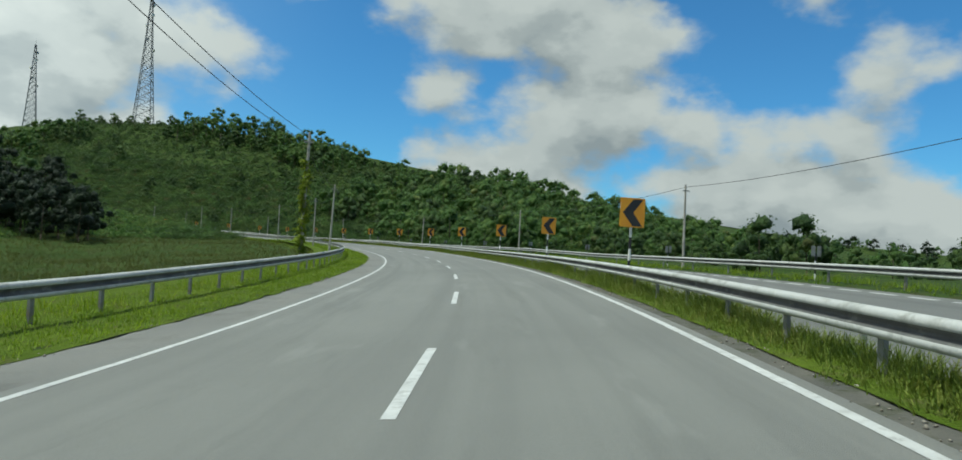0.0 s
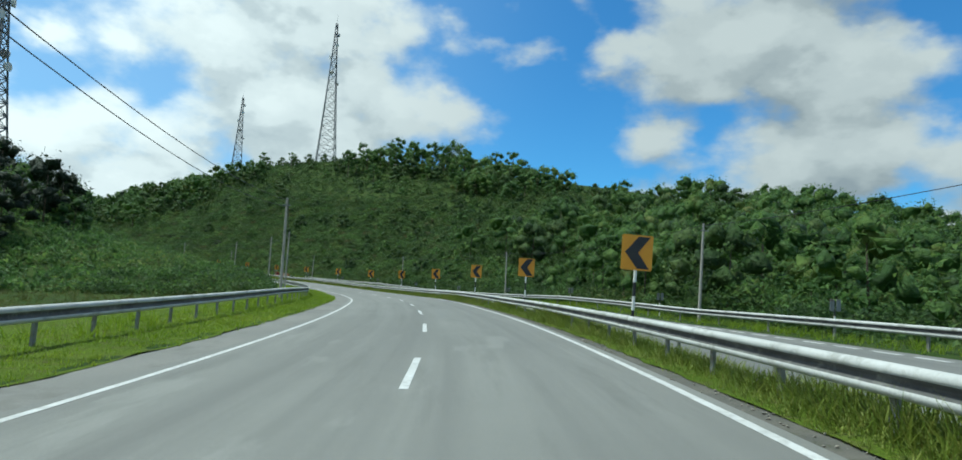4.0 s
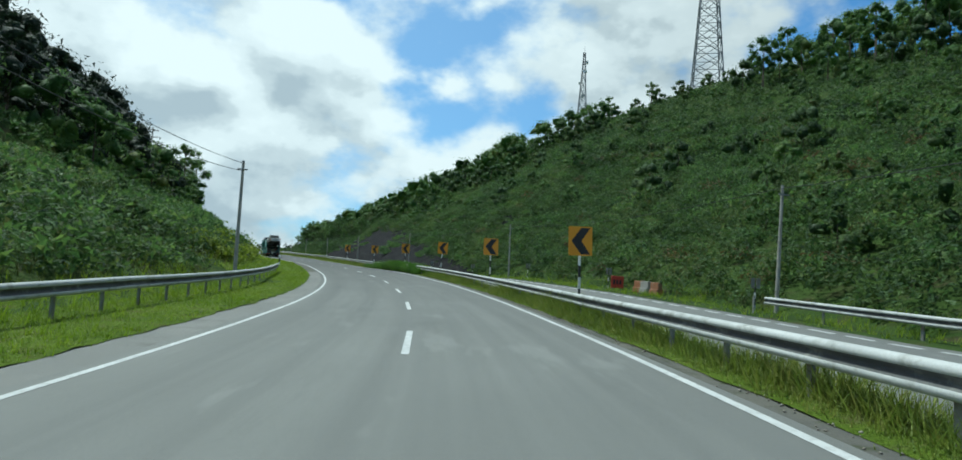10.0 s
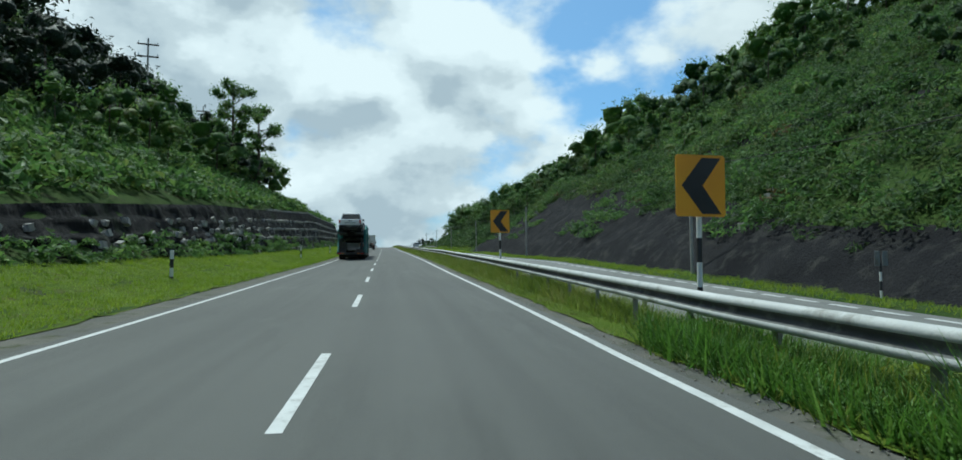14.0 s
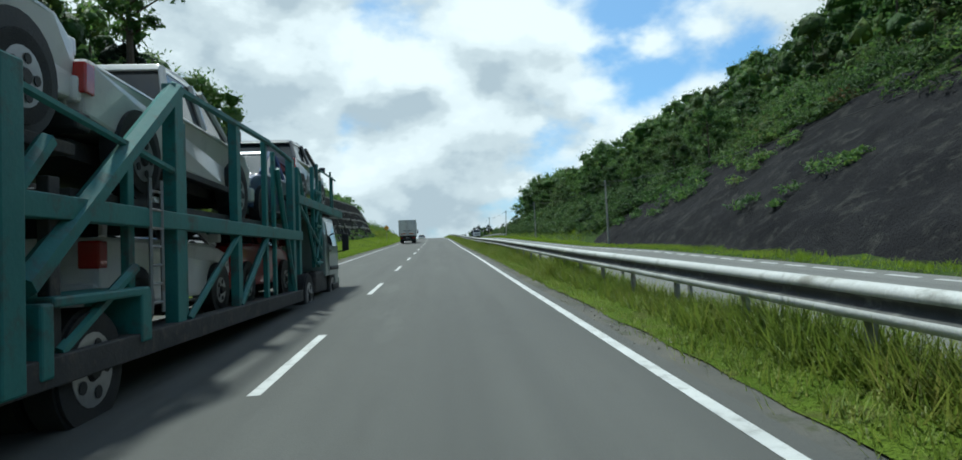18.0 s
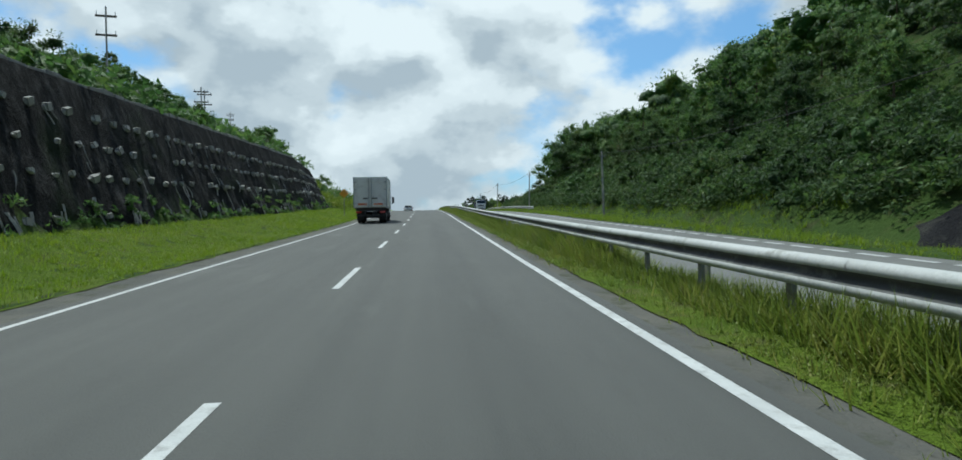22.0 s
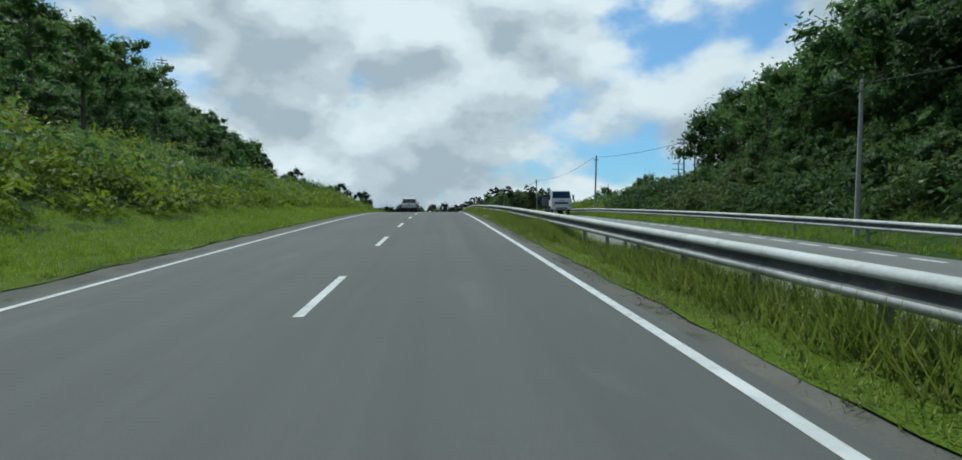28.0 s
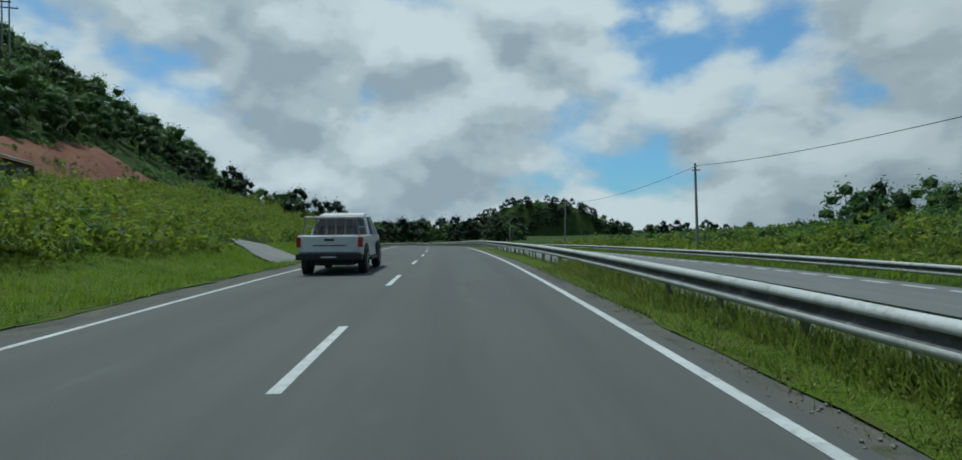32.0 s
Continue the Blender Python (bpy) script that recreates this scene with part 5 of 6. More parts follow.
power = None
for s, u, top in ((272, -26, 17.6), (274.5, -26.4, 17.6), (307.1, -25.5, 24.0), (346, -30, 24.5), (403.4, -34.2, 23.8), (430.8, -32.9, 19.8), (433.2, -33.2, 19.8), (476.3, 33.6, 9.6), (475.9, 34.9, 9.6), (494.3, 40.2, 7.2), (548, -58, 37.0), (551, -58.6, 37.0), (235, -40, 33), (238, -40, 33)):
    base = float(ground(s, u))
    x, y, z = at(s, u, base)
    if power is None:
        power = pole(9.0, "weathered power pole with wooden crossarms on the hill", 2, 0.14, "power poles on the hill")
        ob = power
    else:
        ob = copy_thing(power, Matrix())
    k = max(0.8, (top - base) / 9.0)
    ob.matrix_basis = pose(x, y, z, 0, 0, turn_at(s) + 12) @ Matrix.Diagonal((1, 1, k, 1))


def lattice_mast(tall, foot, label):
    """A four-legged lattice tower that narrows upwards, with braces, dishes and a tip."""
    root = tagged(new("radio_mast"), label, "radio mast", "masts on the ridge")
    levels = 16
    width = lambda q: foot * (1 - q) ** 1.25 + 0.55
    zs = [tall * 0.94 * (k / levels) ** 0.92 for k in range(levels + 1)]
    corner = lambda k, c: Vector(((1 if c in (0, 3) else -1) * width(zs[k] / tall) / 2, (1 if c in (0, 1) else -1) * width(zs[k] / tall) / 2, zs[k]))
    for c in range(4):
        ring = [corner(k, c) + Vector((0.19 * math.cos(a), 0.19 * math.sin(a), 0)) for k in range(levels + 1) for a in (0.3, 1.87, 3.44, 5.01)]
        walls = [(4 * k + i, 4 * k + (i + 1) % 4, 4 * k + 4 + (i + 1) % 4, 4 * k + 4 + i) for k in range(levels) for i in range(4)]
        child("leg", mesh_of("leg", [tuple(v) for v in ring], walls, LATTICE), root)
    for k in range(levels):
        for c in range(4):
            d = (c + 1) % 4
            part("ring_bar", rod(fresh(), corner(k, c), corner(k, d), 0.10, seg=4), LATTICE, root)
            part("brace", rod(fresh(), corner(k, c), corner(k + 1, d), 0.10, seg=4), LATTICE, root)
            part("brace", rod(fresh(), corner(k, d), corner(k + 1, c), 0.10, seg=4), LATTICE, root)
    for k in range(5):
        bm = fresh()
        a = k * 1.7
        z = tall * (0.55 + 0.08 * k)
        w = width(z / tall) / 2 + 0.5
        rod(bm, (math.cos(a) * w, math.sin(a) * w, z), (math.cos(a) * (w + 0.6), math.sin(a) * (w + 0.6), z), 0.7, 0.9, 12)
        part("dish", bm, WHITE, root)
    bm = fresh()
    rod(bm, (0, 0, tall * 0.92), (0, 0, tall), 0.09, 0.04, 6)
    part("tip", bm, LATTICE, root)
    return root


for s, u, top, foot in ((304, 112, 124, 8.5), (409, 138, 105, 7.5)):
    b = float(ground(s, u))
    x, y, z = at(s, u, b)
    mast = lattice_mast(top - b, foot, "tall grey lattice radio mast on the hilltop")
    mast.matrix_basis = pose(x, y, z - 0.3, 0, 0, 30)

b = float(ground(205, -42))
x, y, z = at(205, -42, b)
mast = lattice_mast(38, 5.0, "grey lattice radio mast behind dark trees")
mast.matrix_basis = pose(x, y, z - 0.3, 0, 0, 10)

# barriers on the far shoulder, red soil cut, small house
# red plastic barrier with slots, simplified to a flat panel on legs
bm = fresh()
box(bm, -0.45, 0.45, -0.03, 0.03, 0.15, 0.95, 0.02)
board = tagged(new("roadworks_board"), "red plastic road barrier with dark slots on short legs", "road sign")
board.matrix_basis = place(203.5, 15.3)
part("board", bm, RED, board)
for q in (-0.3, 0.3):
    bm = fresh()
    box(bm, q - 0.02, q + 0.02, -0.02, 0.02, -0.05, 0.2)
    part("leg", bm, POST, board)
for k in range(3):
    bm = fresh()
    box(bm, -0.3 + 0.22 * k, -0.16 + 0.22 * k, -0.036, -0.03, 0.4, 0.7)
    part("symbol_bar", bm, BLACK, board)
BARRIER = surface("faded_orange_plastic", (0.32, 0.13, 0.05), (0.26, 0.12, 0.06), 1.5, 20.0, 0.6, bump=0.1, dirt=(0.22, 0.17, 0.12))
for k, s in enumerate((201.7, 200.7, 199.3)):
    blk = tagged(new("water_barrier"), "orange and white plastic road barrier on the shoulder", "road barrier", "barriers on the far shoulder")
    blk.matrix_basis = place(s, 15.9 - 0.1 * k)
    bm = fresh()
    box(bm, -0.22, 0.22, -0.5, 0.5, 0.0, 0.35, 0.04)
    box(bm, -0.13, 0.13, -0.5, 0.5, 0.35, 0.75, 0.03)
    part("body", bm, BARRIER if k != 1 else CONCRETE, blk)

cs, cu = np.arange(494, 545, 1.0), np.arange(-41, -31, 0.7)
clay = sheet("clay_cut", cs, cu, lambda s, u: ground(s, u) + 0.35 * smooth((u + 40.5) / 2) * smooth((-31.5 - u) / 3) * smooth((s - 494) / 8) * smooth((545 - s) / 8) - 0.08 + 0.25 * wavy(s, u, 1.5, 3) + 0.9 * smooth((-35 - u) / 4) * smooth((s - 495) / 10) * smooth((544 - s) / 10), CLAY)
tagged(clay, "bare red clay cut in the hillside", "soil", kind="structure")
house = tagged(new("hut"), "low dark hut with a pale metal roof below the clay cut", "house")
house.matrix_basis = place(497, -30.5, float(ground(497, -30.5)) - 0.2, 15)
bm = fresh()
box(bm, -2.2, 2.2, -3.2, 3.2, 0, 1.7)
part("wall", bm, BARK, house)
bm = plate([(-2.7, 1.65), (0, 2.5), (2.7, 1.65), (2.7, 1.75), (0, 2.62), (-2.7, 1.75)], 7.2)
part("roof", bm, CONCRETE, house)
bm = fresh()
box(bm, 2.2, 2.24, -0.6, 0.6, 0.6, 1.3)
part("window", bm, BLACK, house)
ts, to = np.meshgrid(np.arange(475, 488, 0.4), np.linspace(-1.2, 1.2, 5), indexing="ij")
tu = track_u(ts) + to + 0.12 * wavy(ts, to, 0.9, 2)
tz = np.where(tu > -5.1, paved(ts, tu) + 0.003, ground(ts, tu) + 0.07 + 0.03 * wavy(ts, tu, 0.8, 1))
track = new("side_track", mesh_of("side_track", at(ts, tu, tz).reshape(-1, 3), grid_faces(*ts.shape, True), SHOULDER, True))
tagged(track, "pale gravel side track joining the road", "track", kind="structure")
bag = fresh()
bmesh.ops.create_icosphere(bag, subdivisions=2, radius=0.16)
for v in bag.verts:
    v.co = Vector((v.co.x * 1.3, v.co.y, max(-0.03, v.co.z * 0.55))) * (1 + 0.35 * noise.noise(v.co * 9))
litter = tagged(part("litter_bag", bag, WHITE), "crumpled white plastic bag on the median grass", "litter")
litter.matrix_basis = place(430.5, 4.25, float(paved(430.5, 4.25)) + 0.02, 30)
yellow = tagged(new("warning_sign"), "small amber warning sign on a post by the wall", "road sign")
yellow.matrix_basis = place(389, -6.4)
bm = fresh()
rod(bm, (0, 0, -0.3), (0, 0, 2.4), 0.035, seg=8)
part("post", bm, POST, yellow)
bm = plate([(0, 1.7), (0.45, 2.15), (0, 2.6), (-0.45, 2.15)], 0.012)
bmesh.ops.translate(bm, vec=(0, -0.045, 0), verts=bm.verts)
part("panel", bm, AMBER, yellow)


# ------------------------------------------------------------------ vehicles (local +y ahead, x to the right)
def coat(name, a, rough=0.3):
    b = tuple(v * 0.9 for v in a)
    return surface(name, a, b, 0.7, 60.0, rough, bump=0.02, grain=0.05, local=True, coat=0.5, dirt=tuple(v * 0.72 + 0.02 for v in a))


CAR_WHITE = coat("white_car_paint", (0.78, 0.78, 0.76))
CAR_SILVER = coat("silver_car_paint", (0.58, 0.57, 0.53))
CAR_RED = coat("red_car_paint", (0.30, 0.02, 0.02))
CAB_GREEN = coat("faded_green_cab_paint", (0.20, 0.26, 0.24), 0.4)
CAR_BLUE = coat("blue_car_paint", (0.04, 0.07, 0.16))
TEAL = surface("teal_frame_paint", (0.025, 0.16, 0.15), (0.04, 0.21, 0.19), 1.0, 20.0, 0.55, bump=0.2, grain=0.3, local=True, dirt=(0.05, 0.07, 0.06))
CAR_DARK = surface("dark_car_paint", (0.03, 0.035, 0.045), (0.04, 0.045, 0.055), 1.0, 40.0, 0.3, bump=0.0, grain=0.1, local=True, coat=0.6)
BOX_GREY = surface("box_panel", (0.72, 0.71, 0.66), (0.64, 0.63, 0.58), 0.5, 30.0, 0.5, bump=0.05, grain=0.1, local=True, dirt=(0.50, 0.48, 0.43))
TRIM = surface("black_trim", (0.012, 0.012, 0.013), (0.022, 0.022, 0.022), 2.0, 40.0, 0.6, bump=0.2, local=True)
RUBBER = surface("tyre_rubber", (0.018, 0.018, 0.018), (0.03, 0.029, 0.027), 3.0, 50.0, 0.9, bump=0.4, local=True)
RIM = surface("wheel_rim", (0.42, 0.42, 0.42), (0.30, 0.30, 0.30), 3.0, 40.0, 0.35, metal=0.7, bump=0.05, local=True)
CHASSIS = surface("chassis_steel", (0.03, 0.03, 0.032), (0.055, 0.052, 0.05), 2.0, 20.0, 0.75, bump=0.3, local=True, dirt=(0.09, 0.075, 0.06))
LAMP_RED = surface("tail_lamp", (0.45, 0.02, 0.015), (0.38, 0.02, 0.015), 5.0, 60.0, 0.2, bump=0.0, grain=0.05, local=True, coat=0.6)
LAMP_AMBER = surface("amber_lamp", (0.7, 0.25, 0.02), (0.6, 0.2, 0.02), 5.0, 60.0, 0.25, bump=0.0, grain=0.05, local=True, coat=0.6)
LAMP_CLEAR = surface("clear_lamp", (0.65, 0.66, 0.66), (0.55, 0.56, 0.56), 5.0, 60.0, 0.15, bump=0.0, grain=0.05, local=True, coat=0.6)
TIPPER = surface("tipper_paint", (0.035, 0.05, 0.11), (0.05, 0.065, 0.13), 1.0, 20.0, 0.55, bump=0.2, grain=0.3, local=True, dirt=(0.10, 0.09, 0.08))
GLASS, gn, gl, gp = tree_of("car_glass")
gp.inputs["Base Color"].default_value = (0.02, 0.026, 0.028, 1)
gp.inputs["Roughness"].default_value = 0.04
gp.inputs["Specular IOR Level"].default_value = 0.8


def prism(outline, bevel=0.0):
    """A solid between two sides: outline of (y, z, half width), one mesh."""
    bm = fresh()
    lft = [bm.verts.new((-w, y, z)) for y, z, w in outline]
    rgt = [bm.verts.new((w, y, z)) for y, z, w in outline]
    n = len(outline)
    bm.faces.new(lft)
    bm.faces.new(rgt[::-1])
    for i in range(n):
        bm.faces.new((lft[(i + 1) % n], lft[i], rgt[i], rgt[(i + 1) % n]))
    bmesh.ops.recalc_face_normals(bm, faces=bm.faces)
    if bevel:
        bmesh.ops.bevel(bm, geom=list(bm.edges), offset=bevel, segments=2, affect="EDGES", profile=0.6)
    return bm


def solid(name, parent, material, *boxes, bevel=0.0, label=""):
    bm = fresh()
    for b in boxes:
        box(bm, *b, bevel)
    return part(name, bm, material, parent, label)


def wheel(parent, x, y, r, w, twin=False):
    side = 1 if x > 0 else -1
    bm = fresh()
    for k in range(2 if twin else 1):
        x0 = x - side * k * (w + 0.04)
        rod(bm, (x0 - w / 2, y, r), (x0 + w / 2, y, r), r, seg=28)
    bmesh.ops.bevel(bm, geom=[e for e in bm.edges if len(e.link_faces) == 2 and e.calc_face_angle(0) > 1.0], offset=0.03, segments=2, affect="EDGES")
    tyre = part("wheel", bm, RUBBER, parent, "black rubber tyre on a steel rim")
    bm = fresh()
    f = x + side * (w / 2 + 0.004)
    rod(bm, (f - side * 0.05, y, r), (f, y, r), r * 0.62, r * 0.6, 20)
    rim = part("rim", bm, RIM, tyre)
    bm = fresh()
    rod(bm, (f, y, r), (f + side * 0.03, y, r), r * 0.2, r * 0.15, 12)
    for k in range(5):
        a = 2 * math.pi * k / 5
        rod(bm, (f + side * 0.004, y + math.cos(a) * r * 0.4, r + math.sin(a) * r * 0.4), (f + side * 0.010, y + math.cos(a) * r * 0.4, r + math.sin(a) * r * 0.4), r * 0.11, seg=8)
    part("hub", bm, TRIM, tyre)
    return tyre


def bars(name, parent, material, spots, y):
    """Plain bars where writing stands: (x0, x1, z0, z1) on the plane y."""
    return solid(name, parent, material, *[(a, b, y - 0.004, y + 0.004, c, d) for a, b, c, d in spots])


def pickup(paint, label, rack=False):
    root = tagged(new("pickup_truck"), label, "pickup truck")
    body = [(-2.62, 0.62, 0.86), (-2.64, 1.02, 0.89), (-2.58, 1.13, 0.88), (1.15, 1.10, 0.89), (2.1, 1.06, 0.86), (2.45, 0.92, 0.80), (2.55, 0.62, 0.78), (2.45, 0.42, 0.78), (1.95, 0.40, 0.82), (1.0, 0.44, 0.86), (-1.1, 0.46, 0.86), (-2.0, 0.55, 0.86)]
    part("body", prism(body, 0.035), paint, root)
    part("cab_glass", prism([(-0.85, 1.10, 0.84), (-0.60, 1.66, 0.68), (0.55, 1.70, 0.68), (1.35, 1.10, 0.82)], 0.02), GLASS, root, "dark tinted cab glass")
    roof = part("roof", prism([(-0.66, 1.64, 0.70), (-0.58, 1.74, 0.64), (0.0, 1.79, 0.64), (0.50, 1.75, 0.64), (0.60, 1.66, 0.70)], 0.02), paint, root)
    for sx in (-1, 1):
        for (y0, z0, w0), (y1, z1, w1) in ((((-0.88), 1.10, 0.85), (-0.62, 1.67, 0.69)), ((0.28, 1.10, 0.86), (0.20, 1.68, 0.70)), ((1.38, 1.10, 0.82), (0.57, 1.69, 0.69))):
            bm = fresh()
            rod(bm, (sx * w0, y0, z0), (sx * w1, y1, z1), 0.045, seg=6)
            part("pillar", bm, paint, roof)
        solid("mirror", root, TRIM, (sx * 0.90, sx * 1.08, 1.05, 1.15, 1.10, 1.28), bevel=0.02)
        solid("tail_light", root, LAMP_RED, (sx * 0.78, sx * 0.905, -2.66, -2.50, 0.80, 1.08), bevel=0.015)
        solid("headlight", root, LAMP_CLEAR, (sx * 0.52, sx * 0.80, 2.36, 2.50, 0.80, 0.96), bevel=0.02)
        solid("sill", root, TRIM, (sx * 0.80, sx * 0.93, -0.75, 1.0, 0.36, 0.44), bevel=0.01)
        for y in (-1.62, 1.55):
            bm = fresh()
            rod(bm, (sx * 0.72, y, 0.42), (sx * 0.905, y, 0.42), 0.47, seg=24)
            part("wheel_arch", bm, TRIM, root)
            wheel(root, sx * 0.80, y, 0.385, 0.25)
    gate = solid("tailgate", root, paint, (-0.74, 0.74, -2.675, -2.62, 0.66, 1.10), bevel=0.015)
    solid("handle", gate, TRIM, (-0.13, 0.13, -2.685, -2.67, 0.97, 1.03))
    bars("emblem_bar", gate, TRIM, [(-0.45, 0.45, 0.83, 0.86)], -2.677)
    bump = solid("rear_bumper", root, TRIM, (-0.90, 0.90, -2.78, -2.55, 0.45, 0.62), bevel=0.03)
    bars("plate_bar", bump, BLACK, [(-0.26, 0.26, 0.47, 0.59)], -2.785)
    bars("plate_bar", bump, WHITE, [(-0.2, 0.2, 0.515, 0.55)], -2.792)
    solid("front_bumper", root, paint, (-0.85, 0.85, 2.40, 2.62, 0.38, 0.62), bevel=0.04)
    solid("grille", root, TRIM, (-0.45, 0.45, 2.48, 2.56, 0.66, 0.90), bevel=0.01)
    solid("bed", root, TRIM, (-0.72, 0.72, -2.55, -0.95, 1.085, 1.125))
    solid("underbody", root, CHASSIS, (-0.6, 0.6, -2.4, 2.2, 0.28, 0.46))
    if rack:
        hoop = new("rack")
        hoop.parent = root
        def bar(name, a, b, r):
            part(name, rod(fresh(), a, b, r, seg=6), POST, hoop)
        for y in (-2.35, -0.98):
            for sx in (-1, 1):
                bar("rack_post", (sx * 0.80, y, 1.08), (sx * 0.68, y, 1.62), 0.028)
            bar("rack_crossbar", (-0.70, y, 1.62), (0.70, y, 1.62), 0.028)
            for x in (-0.4, -0.13, 0.13, 0.4):
                bar("rack_bar", (x, y, 1.10), (x, y, 1.62), 0.018)
        for sx in (-1, 1):
            bar("rack_rail", (sx * 0.68, -2.35, 1.62), (sx * 0.68, -0.98, 1.62), 0.024)
            bar("rack_rail", (sx * 0.75, -2.35, 1.35), (sx * 0.75, -0.98, 1.35), 0.02)
    return root


def hatchback(paint, label):
    root = tagged(new("hatchback_car"), label, "car")
    body = [(-1.88, 0.42, 0.78), (-1.93, 0.70, 0.82), (-1.84, 0.98, 0.80), (-0.6, 0.98, 0.83), (0.95, 0.94, 0.83), (1.65, 0.82, 0.80), (1.92, 0.66, 0.74), (1.95, 0.42, 0.74), (1.8, 0.26, 0.76), (-1.7, 0.28, 0.78)]
    part("body", prism(body, 0.045), paint, root)
    part("cab_glass", prism([(-1.80, 0.97, 0.76), (-1.45, 1.36, 0.62), (0.10, 1.46, 0.62), (1.15, 0.93, 0.76)], 0.02), GLASS, root, "dark car glass")
    roof = part("roof", prism([(-1.55, 1.36, 0.64), (-1.35, 1.45, 0.58), (-0.5, 1.52, 0.58), (0.10, 1.50, 0.58), (0.20, 1.43, 0.64)], 0.02), paint, root)
    for sx in (-1, 1):
        for (y0, z0, w0), (y1, z1, w1) in (((-1.78, 0.97, 0.77), (-1.47, 1.38, 0.63)), ((-0.35, 0.97, 0.80), (-0.40, 1.46, 0.63)), ((1.18, 0.93, 0.77), (0.12, 1.46, 0.63))):
            bm = fresh()
            rod(bm, (sx * w0, y0, z0), (sx * w1, y1, z1), 0.04, seg=6)
            part("pillar", bm, paint, roof)
        solid("mirror", root, paint, (sx * 0.83, sx * 0.98, 0.78, 0.88, 0.96, 1.08), bevel=0.02)
        solid("tail_light", root, LAMP_RED, (sx * 0.62, sx * 0.82, -1.94, -1.78, 0.68, 0.94), bevel=0.02)
        solid("headlight", root, LAMP_CLEAR, (sx * 0.48, sx * 0.76, 1.68, 1.86, 0.62, 0.78), bevel=0.02)
        for y in (-1.22, 1.25):
            bm = fresh()
            rod(bm, (sx * 0.66, y, 0.32), (sx * 0.835, y, 0.32), 0.37, seg=24)
            part("wheel_arch", bm, TRIM, root)
            wheel(root, sx * 0.735, y, 0.30, 0.2)
    solid("front_bumper", root, paint, (-0.74, 0.74, 1.78, 1.98, 0.28, 0.5), bevel=0.04)
    solid("grille", root, TRIM, (-0.4, 0.4, 1.90, 1.975, 0.40, 0.56), bevel=0.01)
    solid("rear_bumper", root, paint, (-0.78, 0.78, -1.97, -1.80, 0.28, 0.55), bevel=0.04)
    return root


